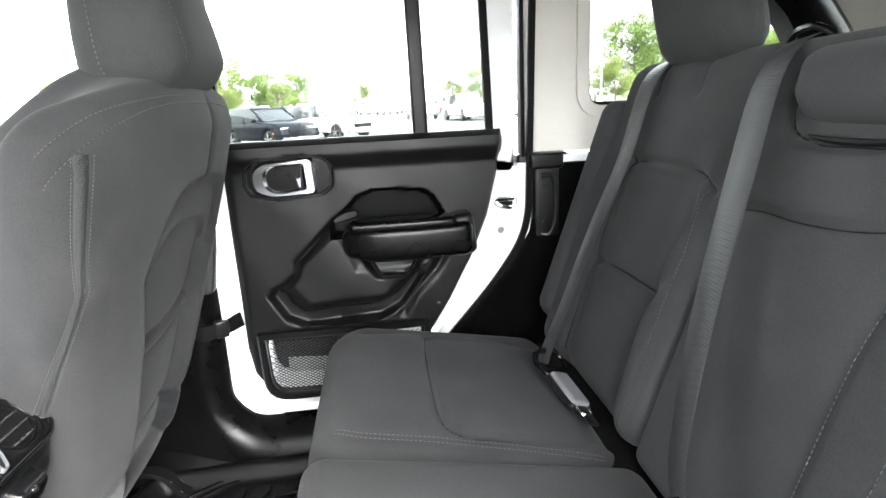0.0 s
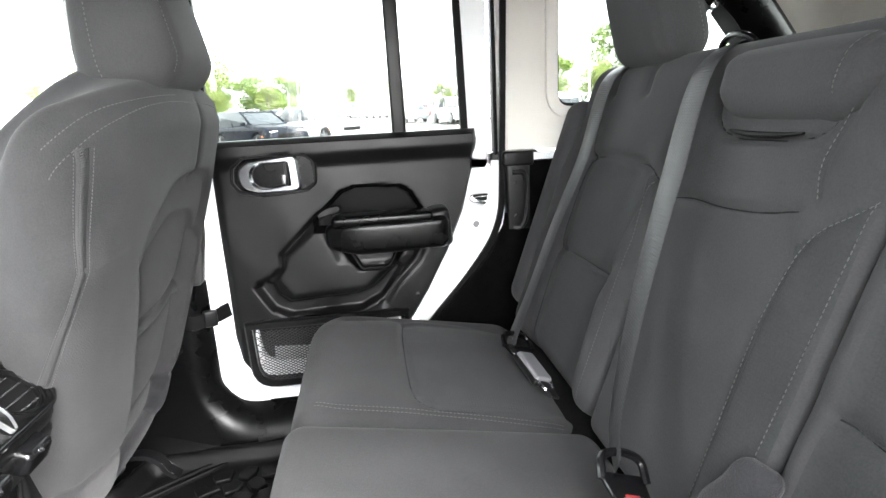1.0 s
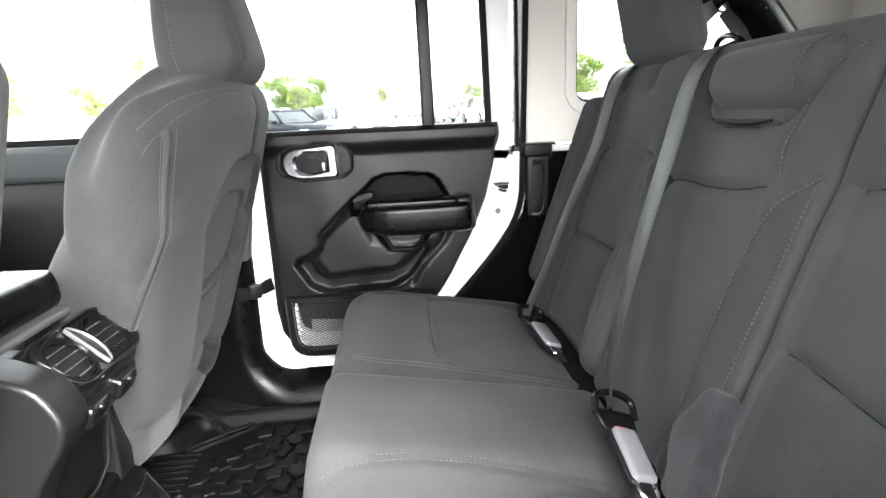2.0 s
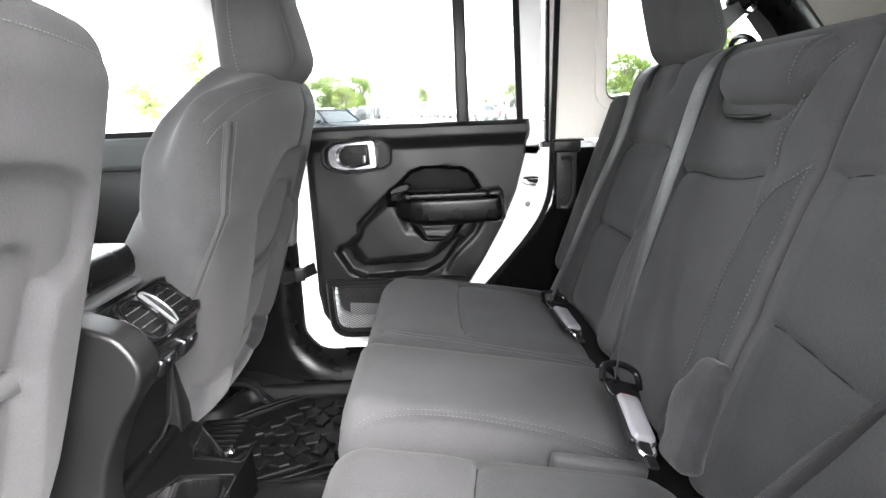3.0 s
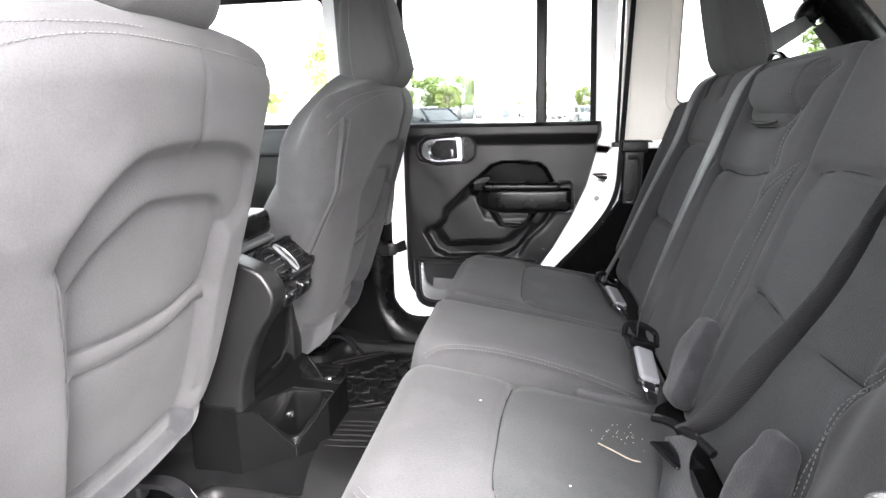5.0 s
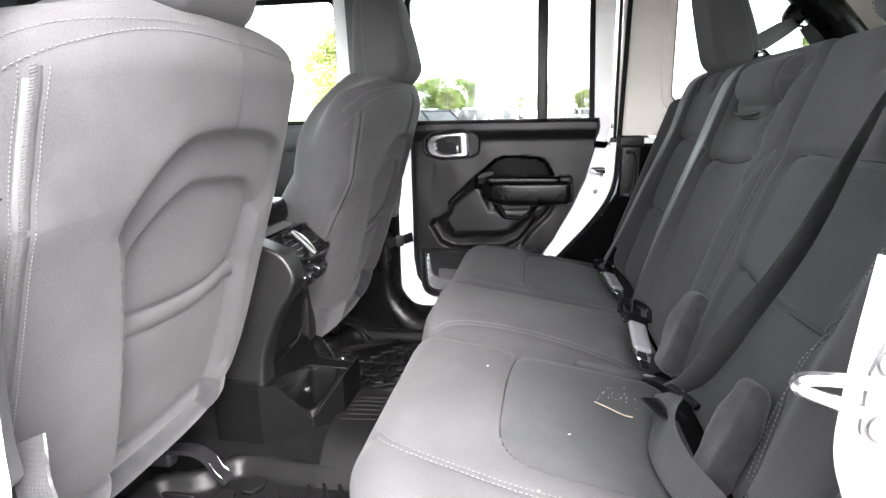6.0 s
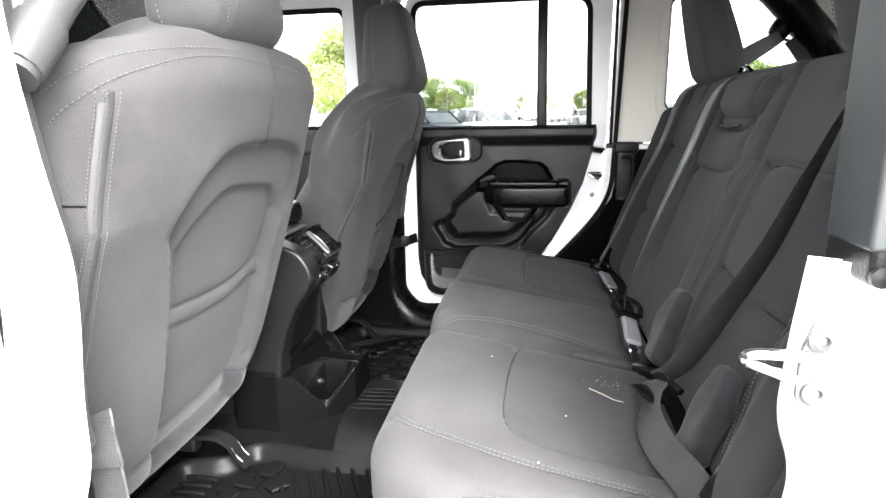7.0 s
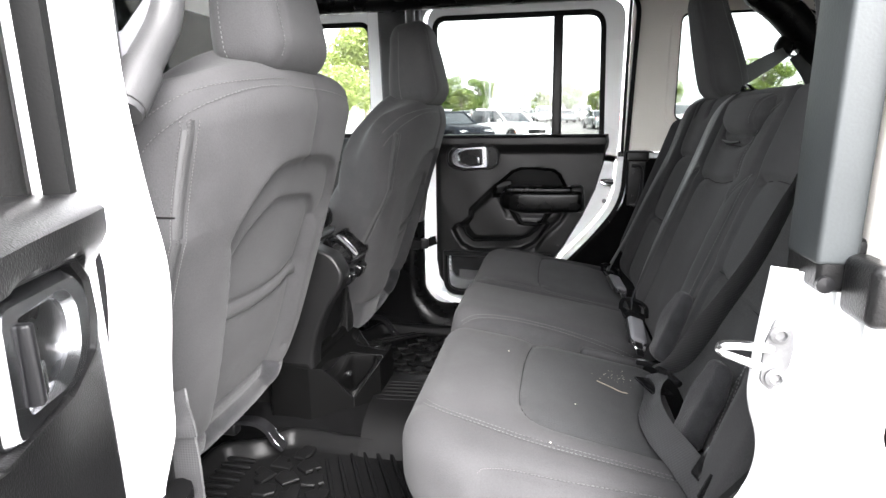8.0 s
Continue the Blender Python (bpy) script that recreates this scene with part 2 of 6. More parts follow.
def rbox(size, r, at=(0, 0, 0), turn=(0, 0, 0), step=9.0, edge=2):
    """A box with rounded edges."""
    v, f = shell(*(axis_steps(s, r, step, edge) for s in size))
    return moved((rounded(v, size, r), f), pose(*at, *turn))


def smooth01(x, a, b):
    t = np.clip((x - a) / (b - a), 0, 1)
    return t * t * (3 - 2 * t)


def line_distance(x, y, line):
    best = np.full(np.shape(x), 9.0)
    for (x0, y0), (x1, y1) in zip(line[:-1], line[1:]):
        dx, dy = x1 - x0, y1 - y0
        t = np.clip(((x - x0) * dx + (y - y0) * dy) / max(dx * dx + dy * dy, 1e-12), 0, 1)
        best = np.minimum(best, np.hypot(x - x0 - t * dx, y - y0 - t * dy))
    return best


def inside(x, y, poly):
    """Signed distance to a polygon, positive inside."""
    c = np.zeros(np.shape(x), dtype=bool)
    pts = list(poly)
    for (x0, y0), (x1, y1) in zip(pts, pts[1:] + pts[:1]):
        hit = ((y0 > y) != (y1 > y)) & (x < (x1 - x0) * (y - y0) / (y1 - y0 + 1e-12) + x0)
        c ^= hit
    d = line_distance(x, y, pts + pts[:1])
    return np.where(c, d, -d)


def curve_through(pts, n=8):
    """A smooth line through points (Catmull-Rom)."""
    p = [np.array(q, dtype=float) for q in pts]
    p = [2 * p[0] - p[1]] + p + [2 * p[-1] - p[-2]]
    out = []
    for i in range(1, len(p) - 2):
        for k in range(n):
            t = k / n
            out.append(0.5 * (2 * p[i] + (p[i + 1] - p[i - 1]) * t + (2 * p[i - 1] - 5 * p[i] + 4 * p[i + 1] - p[i + 2]) * t * t + (3 * p[i] - p[i - 1] - 3 * p[i + 1] + p[i + 2]) * t ** 3))
    out.append(p[-2])
    return out


class Pad:
    """A cushion: a rounded block, w across (a), l along (b), t thick (c, its face at +t/2), with seams pressed into its face, put in place by a rule."""

    def __init__(self, w, l, t, r, place, seams=(), step=0.0055, bulge=0.0, shape=None, sunk=()):
        self.size, self.r, self.place, self.seams, self.bulge, self.shape, self.sunk = (w, l, t), r, place, seams, bulge, shape, sunk
        self.box, self.faces = shell(axis_steps(w, r, step, 5), axis_steps(l, r, step, 5), axis_steps(t, r, 0.03, 5))

    def put(self, P, lift=0.0):
        w, l, t = self.size
        Q = rounded(P, self.size, self.r)
        a, b, c = Q[:, 0].copy(), Q[:, 1].copy(), Q[:, 2].copy()
        face = smooth01(c, 0.0, t / 2 - self.r * 0.2)
        c = c + face * self.bulge * (1 - (2 * a / w) ** 2) * (1 - (2 * b / l) ** 2)
        if self.shape:
            c = c + face * self.shape(a, b)
        for poly, depth in self.sunk:
            c = c - face * depth * smooth01(inside(a, b, poly), -0.006, 0.012)
        for line, width, depth in self.seams:
            d = line_distance(a, b, line)
            c = c - face * depth * (0.8 * np.exp(-(d / (0.85 * width)) ** 2) + 0.5 * np.exp(-(d / (3.4 * width)) ** 2))
        c = c + lift * face
        return np.array(self.place(a, b, c))

    def geo(self):
        return self.put(self.box), self.faces

    def on_face(self, a, b):
        """A point of the face; past the near edge it runs on round the side."""
        e = np.maximum(0.0, -np.asarray(a) - (self.size[0] / 2 - 0.03))
        return np.column_stack([np.asarray(a) + np.maximum(0.0, e - 0.03), np.asarray(b), self.size[2] / 2 - np.maximum(0.0, e - 0.03)])

    def zones(self, poly):
        v = self.box
        f = np.array(self.faces)
        mid = v[f].mean(axis=1)
        return ((inside(mid[:, 0], mid[:, 1], poly) > 0) & (mid[:, 2] > self.size[2] / 2 - 1e-4)).astype(int)

    def crease_line(self, line, radius=0.0009):
        """A thin dark tube along a seam's bottom: the crease's shade as colour."""
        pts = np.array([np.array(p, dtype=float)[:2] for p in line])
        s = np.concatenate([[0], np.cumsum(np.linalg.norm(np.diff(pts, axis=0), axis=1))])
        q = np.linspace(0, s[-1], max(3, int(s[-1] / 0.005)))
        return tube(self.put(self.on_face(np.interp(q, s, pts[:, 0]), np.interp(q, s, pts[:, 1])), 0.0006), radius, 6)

    def stitches(self, line, pitch=0.0062, length=0.0042, thick=0.0006, offset=0.0):
        """Short threads along a line of the face."""
        pts = np.array([np.array(p, dtype=float) for p in line])
        seg = np.linalg.norm(np.diff(pts, axis=0), axis=1)
        s = np.concatenate([[0], np.cumsum(seg)])
        geos, kept = [], self.seams
        self.seams = [(ln, wd, dp * (0.45 if wd < 0.0065 else 0.85)) for ln, wd, dp in kept]
        for k in range(int(s[-1] / pitch)):
            ends = []
            for q in (k * pitch, k * pitch + length):
                ends.append([np.interp(q, s, pts[:, 0]), np.interp(q, s, pts[:, 1])])
            (a0, b0), (a1, b1) = ends
            na, nb = -(b1 - b0), a1 - a0
            k2 = offset / max(math.hypot(na, nb), 1e-9)
            P = self.on_face([a0 + na * k2, (a0 + a1) / 2 + na * k2, a1 + na * k2], [b0 + nb * k2, (b0 + b1) / 2 + nb * k2, b1 + nb * k2])
            W = self.put(P, 0.0011)
            geos.append(tube(W, [thick * 0.5, thick, thick * 0.5], 4))
        self.seams = kept
        return join(*geos)


def frames_along(path):
    p = [Vector(q) for q in path]
    out, side = [], None
    for i, q in enumerate(p):
        t = (p[min(i + 1, len(p) - 1)] - p[max(i - 1, 0)]).normalized()
        if side is None:
            side = t.orthogonal().normalized()
        side = (side - t * side.dot(t)).normalized()
        out.append((q, side, t.cross(side)))
    return out


def tube(path, radius, n=10, flat=1.0, closed=False):
    rs = [radius] * len(path) if np.isscalar(radius) else radius
    V, F = [], []
    for (q, s, u), r in zip(frames_along(path), rs):
        for k in range(n):
            a = 2 * math.pi * k / n
            V.append(q + s * (r * math.cos(a)) + u * (r * flat * math.sin(a)))
    m = len(path)
    for i in range(m - 1):
        for k in range(n):
            F.append((i * n + k, i * n + (k + 1) % n, (i + 1) * n + (k + 1) % n, (i + 1) * n + k))
    F.append(tuple(range(n))[::-1])
    F.append(tuple(range((m - 1) * n, m * n)))
    return V, F


def ribbon(path, across, width, thick=0.0013):
    """A flat band along a path; across gives its width's direction at each point or for all."""
    V, F = [], []
    n = len(path)
    p = [Vector(q) for q in path]
    for i, q in enumerate(p):
        t = (p[min(i + 1, n - 1)] - p[max(i - 1, 0)]).normalized()
        a = Vector(across[i] if isinstance(across[0], (tuple, list, Vector)) else across)
        a = (a - t * a.dot(t)).normalized()
        u = t.cross(a)
        w = width[i] if isinstance(width, (list, tuple)) else width
        for sa, su in ((-0.5, -0.5), (-0.46, 0.5), (0.46, 0.5), (0.5, -0.5)):
            V.append(q + a * (sa * w) + u * (su * thick * (1 if abs(sa) < 0.48 else 0.6)))
    for i in range(n - 1):
        for k in range(4):
            F.append((i * 4 + k, i * 4 + (k + 1) % 4, (i + 1) * 4 + (k + 1) % 4, (i + 1) * 4 + k))
    F += [(3, 2, 1, 0), tuple(range(4 * n - 4, 4 * n))]
    return V, F


def prism(outline, depth, bevel=0.0, m=None, seg=2):
    """A plate cut to an outline (in x, y), depth thick towards z, with bevelled edges, moved by m."""
    bm = bmesh.new()
    lo = [bm.verts.new((x, y, 0)) for x, y in outline]
    f = bm.faces.new(lo)
    ext = bmesh.ops.extrude_face_region(bm, geom=[f])
    top = [g for g in ext["geom"] if isinstance(g, bmesh.types.BMVert)]
    bmesh.ops.translate(bm, verts=top, vec=(0, 0, depth))
    bmesh.ops.recalc_face_normals(bm, faces=bm.faces)
    if bevel:
        edges = [e for e in bm.edges if abs(e.verts[0].co.z - e.verts[1].co.z) < 1e-6]
        bmesh.ops.bevel(bm, geom=edges, offset=bevel, segments=seg, profile=0.5, affect="EDGES", clamp_overlap=True)
    if m is not None:
        bm.transform(m)
    bm.verts.index_update()
    geo = [tuple(v.co) for v in bm.verts], [[v.index for v in g.verts] for g in bm.faces]
    bm.free()
    return geo


def ring_plate(outer, inner, depth, m=None, bevel=0.0):
    """A plate with one opening: two outlines with the same number of points."""
    n = len(outer)
    e = bevel
    oc, ic = np.mean(outer, axis=0), np.mean(inner, axis=0)

    def grow(pts, c, d):
        pts = np.array(pts, dtype=float)
        v = pts - c
        return pts + v / np.linalg.norm(v, axis=1, keepdims=True) * d

    if e:
        rows = [(grow(inner, ic, 0), 0), (outer, 0), (outer, depth - e), (grow(outer, oc, -e), depth), (grow(inner, ic, e), depth), (inner, depth - e)]
    else:
        rows = [(inner, 0), (outer, 0), (outer, depth), (inner, depth)]
    V = [(p[0], p[1], z) for pts, z in rows for p in pts]
    F, k = [], len(rows)
    for r in range(k):
        for i in range(n):
            j = (i + 1) % n
            F.append((r * n + i, ((r + 1) % k) * n + i, ((r + 1) % k) * n + j, r * n + j))
    geo = (V, F)
    return moved(geo, m) if m is not None else geo


def rounded_outline(pts, r=0.02, n=5):
    """Rounds the corners of an outline; r a number or one a corner."""
    out, k = [], len(pts)
    for i in range(k):
        p, a, b = (Vector((*pts[j % k], 0)) for j in (i, i - 1, i + 1))
        rr = r[i] if isinstance(r, (list, tuple)) else r
        u, v = (a - p), (b - p)
        d = min(rr, u.length * 0.49, v.length * 0.49)
        p0, p1 = p + u.normalized() * d, p + v.normalized() * d
        for s in range(n + 1):
            t = s / n
            q = p0 * (1 - t) ** 2 + p * 2 * t * (1 - t) + p1 * t * t
            out.append((q.x, q.y))
    return out


def lathe(profile, n=24, m=None):
    """A turned body from (radius, height) pairs."""
    V, F, k = [], [], len(profile)
    for i in range(n):
        a = 2 * math.pi * i / n
        V += [(r * math.cos(a), r * math.sin(a), z) for r, z in profile]
    for i in range(n):
        j = (i + 1) % n
        for q in range(k - 1):
            F.append((i * k + q, j * k + q, j * k + q + 1, i * k + q + 1))
    F.append(tuple(i * k for i in range(n))[::-1])
    F.append(tuple(i * k + k - 1 for i in range(n)))
    geo = (V, F)
    return moved(geo, m) if m is not None else geo


# the wall of a side: outline given in x, z, standing at y, thick towards +y
def side(y, flip=1):
    return Matrix(((1, 0, 0, 0), (0, 0, flip, y), (0, 1, 0, 0), (0, 0, 0, 1)))




# ---- the vehicle's shell ----
APERTURE = rounded_outline([(-0.665, 1.74), (-0.672, 0.653), (-0.34, 0.653), (-0.06, 0.965), (0.012, 1.07), (0.0167, 1.217), (0.032, 1.74)], [0.07, 0.2, 0.12, 0.12, 0.09, 0.002, 0.07], 9)


APERTURE_NEAR = rounded_outline([(-0.65, 1.74), (-0.651, 1.39), (-0.64, 1.286), (-0.624, 1.2), (-0.628, 1.14), (-0.64, 1.06), (-0.643, 0.99), (-0.672, 0.9), (-0.672, 0.653), (-0.30, 0.653), (-0.05, 0.94), (-0.012, 1.0), (-0.008, 1.045), (-0.024, 1.09), (-0.022, 1.15), (-0.016, 1.217), (0.032, 1.74)], [0.07, 0.05, 0.04, 0.04, 0.04, 0.04, 0.02, 0.02, 0.2, 0.12, 0.05, 0.03, 0.02, 0.02, 0.03, 0.002, 0.07], 9)


def inset(pts, d):
    """An outline drawn in by d along its normals (counter-clockwise or not)."""
    p = np.array(pts, dtype=float)
    t = np.roll(p, -1, axis=0) - np.roll(p, 1, axis=0)
    n = np.stack([-t[:, 1], t[:, 0]], axis=1)
    n /= np.maximum(np.linalg.norm(n, axis=1, keepdims=True), 1e-9)
    area = np.sum(p[:, 0] * np.roll(p[:, 1], -1) - np.roll(p[:, 0], -1) * p[:, 1])
    return [tuple(q) for q in p + n * d * (1 if area > 0 else -1)]


def turned(geo, T):
    v, f = moved(geo, T)
    if T.to_3x3().determinant() < 0:
        f = [tuple(g)[::-1] for g in f]
    return v, f


def below_belt(geo):
    """Leaves away what stands above the belt behind the front pillar."""
    v, f = geo
    return v, [g for g in f if not any(v[i][2] > 1.225 and v[i][0] > -0.6 for i in g)]


MIRROR = Matrix.Diagonal((1, -1, 1, 1))
IDENT = Matrix.Identity(4)

floor = thing("floor", (0, 0, 0.5), "black carpeted floor pan of an off-road vehicle", "floor", kind="structure")
part("floor_pan", rbox((2.7, 1.5, 0.05), 0.01, (-0.4, 0, 0.535)), CARPET, floor)
hump = [(-0.168, 0.0), (-0.136, 0.05), (-0.088, 0.08), (0.0, 0.09), (0.088, 0.08), (0.136, 0.05), (0.168, 0.0)]
part("tunnel_hump", prism([(y, z) for y, z in hump], 1.9, 0.0, Matrix(((0, 0, 1, -1.7), (1, 0, 0, 0.03), (0, 1, 0, 0.555), (0, 0, 0, 1)))), CARPET, floor)
part("seat_riser", rbox((0.5, 1.36, 0.2), 0.03, (0.0, 0.0, 0.65)), CARPET, floor)
# added black bar that blocks the pale gap between cushions and backrests
part("gap_filler", rbox((0.12, 1.26, 0.10), 0.02, (0.055, 0.0, 0.785)), CARPET, floor)
part("cargo_floor", rbox((0.75, 1.4, 0.04), 0.01, (0.6, 0, 0.76)), CARPET, floor)

def kick_moulding():
    """A rounded trim that comes down the pillar and turns rearwards along the sill."""
    line = [(-0.672, z, 1.0, 0.0) for z in np.linspace(0.985, 0.74, 10)]
    line += [(-0.592 - 0.08 * math.cos(q), 0.74 - 0.08 * math.sin(q), math.cos(q), math.sin(q)) for q in np.linspace(0.1, math.pi / 2, 12)]
    line += [(x, 0.66 - 0.01 * (x + 0.59), 0.0, 1.0) for x in np.linspace(-0.57, -0.26, 10)]
    V = []
    for x, z, nx, nz in line:
        for off, up, low in ((0.0, 0.748, 0.748), (-0.004, 0.735, 0.732), (-0.012, 0.722, 0.716), (-0.024, 0.708, 0.70), (-0.038, 0.699, 0.687), (-0.055, 0.697, 0.676), (-0.075, 0.702, 0.668), (-0.105, 0.712, 0.66), (-0.15, 0.72, 0.652), (-0.215, 0.722, 0.65)):
            y = up * nx ** 2 + low * nz ** 2
            V.append((x + off * nx, y, max(0.55, z + off * nz)))
    n = 10
    F = [(i * n + j, i * n + j + 1, (i + 1) * n + j + 1, (i + 1) * n + j) for i in range(len(line) - 1) for j in range(n - 1)]
    return V, F


for flip, nm in ((1, "wall_passenger"), (-1, "wall_driver")):
    T = IDENT if flip > 0 else MIRROR
    wall = thing(nm, (0, flip * 0.78, 0.6), "white painted body side with rear door opening and black trim", "body side", kind="structure")
    # painted flange round the door opening, its rubber seal and the body behind it
    line = APERTURE if flip > 0 else APERTURE_NEAR
    outer = inset(line, -0.075)
    part("door_flange", turned(below_belt(ring_plate(outer, line, 0.05 if flip > 0 else 0.012, side(0.745), 0.008 if flip > 0 else 0.004)), T), PAINT, wall, "white painted door flange")
    seal = ring_plate(inset(APERTURE, -0.033), inset(APERTURE, -0.019), 0.014, side(0.735), 0.004)
    if flip < 0:
        seal = (seal[0], [g for g in seal[1] if not any(seal[0][i][0] < -0.6 and seal[0][i][2] > 0.9 for i in g)])
    part("pillar_seal", turned(seal, T), SEAL, wall, "black rubber door seal")
    part("outer_skin", turned(below_belt(ring_plate(inset(line, -0.12), inset(line, -0.07), 0.02, side(0.80), 0.006)), T), PAINT, wall)
    edge = 0.09 if flip > 0 else 0.04
    part("quarter_skin", turned(prism([(edge, 0.6), (0.95, 0.6), (0.95, 1.215), (edge, 1.215)], 0.03, 0.006, side(0.79)), T), PAINT, wall)
    if flip < 0:
        part("jamb_plate", turned(prism([(0.03, 0.88), (0.16, 0.88), (0.16, 1.21), (0.03, 1.21)], 0.01, 0.002, side(0.765)), T), PAINT, wall)
    part("rear_quarter_below", turned(prism([(-0.30, 0.55), (0.095, 0.55), (0.095, 1.0)], 0.03, 0.004, side(0.76)), T), PAINT, wall)
    # black trim inboard of the wheel house, following the opening
    inner = [(-0.31, 0.64), (-0.21, 0.752), (-0.095, 0.885), (-0.0, 0.99), (0.042, 1.06), (0.058, 1.16), (0.06, 1.215), (0.95, 1.215), (0.95, 0.6), (-0.31, 0.6)]
    part("quarter_trim", turned(prism(inner, 0.03, 0.006, side(0.722)), T), CARPET, wall, "black carpeted quarter trim")
    part("tub_rail", turned(rbox((0.85, 0.05, 0.02), 0.006, (0.53, 0.765, 1.222)), T), PAINT, wall, "white painted tub rail")
    # pillar between front and rear doors
    part("pillar_skin", turned(prism([(-0.87, 0.56), (-0.71, 0.56), (-0.71, 1.77), (-0.87, 1.77)], 0.05, 0.006, side(0.75)), T), PAINT, wall)
    trim = rounded_outline([(-0.80, 0.98), (-0.672, 0.98), (-0.655, 1.08), (-0.64, 1.24), (-0.655, 1.36), (-0.665, 1.5), (-0.668, 1.74), (-0.82, 1.74)], 0.012, 3)
    if flip < 0:
        trim = rounded_outline([(-0.80, 0.98), (-0.668, 0.98), (-0.672, 1.02), (-0.668, 1.08), (-0.655, 1.17), (-0.661, 1.24), (-0.676, 1.36), (-0.678, 1.74), (-0.82, 1.74)], 0.012, 3)
    part("pillar_trim", turned(prism(trim, 0.035, 0.01, side(0.705)), T), TRIM, wall, "plastic pillar trim with strong daylight put into its grey")
    if flip > 0:
        part("kick_moulding", kick_moulding(), SOFT, wall, "black moulded kick panel flowing into the sill")
    kick = [(0.708, 0.99), (0.71, 0.82), (0.704, 0.72), (0.685, 0.64), (0.64, 0.575), (0.635, 0.55), (0.742, 0.55), (0.742, 0.99)]
    if flip < 0:
        part("pillar_trim_lower", turned(prism(kick, 0.207, 0.010, Matrix(((0, 0, 1, -0.885), (1, 0, 0, 0), (0, 1, 0, 0), (0, 0, 0, 1)))), T), SOFT, wall, "black kick panel")
    part("trim_joint", turned(rbox((0.06, 0.003, 0.0025), 0.001, (-0.67, 0.7045, 1.242)), T), SEAL, wall)
    # sill cover
    sill = [(0.66, 0.56), (0.675, 0.59), (0.71, 0.618), (0.735, 0.635), (0.75, 0.648), (0.78, 0.648), (0.78, 0.55), (0.66, 0.55)]
    part("sill_cover", turned(prism([(y, z) for y, z in sill], 1.73, 0.004, Matrix(((0, 0, 1, -1.78), (1, 0, 0, 0), (0, 1, 0, 0), (0, 0, 0, 1)))), T), SOFT, wall, "black plastic sill cover")
    if flip > 0:
        continue
    ridge = curve_through([(-0.665, 0.735, 0.90), (-0.675, 0.728, 0.78), (-0.66, 0.715, 0.70), (-0.60, 0.705, 0.655), (-0.5, 0.70, 0.64), (-0.3, 0.70, 0.638)], 6)
    part("sill_ridge", turned(tube(ridge, 0.022, 10), T), SOFT, wall)

# hardtop: two sides with their windows, the roof and the back
for flip, nm in ((1, "hardtop_side_passenger"), (-1, "hardtop_side_driver")):
    T = IDENT if flip > 0 else MIRROR
    top_side = thing(nm, (0.5, flip * 0.79, 1.23), "cream composite hardtop side with a quarter window", "hardtop", kind="structure")
    win = rounded_outline([(0.195, 1.335), (0.195, 1.685), (0.60, 1.685), (0.80, 1.335)], [0.035, 0.035, 0.05, 0.05], 6)
    big = rounded_outline([(0.05, 1.235), (0.05, 1.80), (0.95, 1.80), (0.95, 1.235)], 0.01, 6)
    part("side_panel", turned(ring_plate(big, win, 0.02, side(0.79)), T), CREAM, top_side)
    part("window_lip", turned(ring_plate(inset(win, -0.028), win, 0.012, side(0.779), 0.005), T), CREAM, top_side)
    part("panel_edge", turned(rbox((0.02, 0.03, 0.56), 0.006, (0.056, 0.783, 1.515)), T), CREAM, top_side)
    part("window_seal", turned(ring_plate(inset(win, -0.004), inset(win, 0.008), 0.008, side(0.796), 0.002), T), SEAL, top_side)
    part("window_pane", turned(prism(inset(win, 0.003), 0.004, 0.0, side(0.799)), T), TINT, top_side, smooth=False)

ceiling = part("ceiling", rbox((2.45, 1.6, 0.04), 0.012, (-0.25, 0, 1.83)), HEADLINER)
tagged(ceiling, "dark grey felt headliner under the hardtop roof", "headliner", kind="structure")

back = thing("tailgate_wall", (0.96, 0, 0.8), "white tailgate and hardtop back with a large rear window", "tailgate", kind="structure")
rear_win = rounded_outline([(-0.58, 1.27), (-0.58, 1.72), (0.58, 1.72), (0.58, 1.27)], 0.04, 5)
rear_big = rounded_outline([(-0.80, 1.2), (-0.80, 1.82), (0.80, 1.82), (0.80, 1.2)], 0.01, 5)
YZ = Matrix(((0, 0, 1, 0.95), (1, 0, 0, 0), (0, 1, 0, 0), (0, 0, 0, 1)))
part("back_frame", ring_plate(rear_big, rear_win, 0.03, YZ), CREAM, back)
part("back_seal", ring_plate(inset(rear_win, -0.01), inset(rear_win, 0.012), 0.01, YZ @ Matrix.Translation((0, 0, -0.006)), 0.002), SEAL, back)
part("back_pane", prism(rear_win, 0.004, 0, YZ @ Matrix.Translation((0, 0, 0.01))), TINT, back, smooth=False)
part("tailgate_skin", rbox((0.04, 1.58, 0.66), 0.01, (0.97, 0, 0.87)), PAINT, back)

front = thing("windshield_frame", (-1.45, 0, 1.2), "white windshield frame with clear glass over a black dashboard", "windshield", kind="structure")
WS = Matrix.Translation((-1.62, 0, 1.17)) @ Matrix.Rotation(radians(28), 4, "Y") @ Matrix(((0, 0, 1, 0), (1, 0, 0, 0), (0, 1, 0, 0), (0, 0, 0, 1)))
ws_in = rounded_outline([(-0.62, 0.03), (-0.60, 0.6), (0.60, 0.6), (0.62, 0.03)], 0.05, 5)
ws_out = rounded_outline([(-0.70, -0.05), (-0.68, 0.70), (0.68, 0.70), (0.70, -0.05)], 0.05, 5)
part("screen_frame", ring_plate(ws_out, ws_in, 0.05, WS, 0.008), PAINT, front)
wp = part("screen_pane", prism(ws_in, 0.005, 0, WS @ Matrix.Translation((0, 0, 0.02))), GLASS, front, smooth=False)
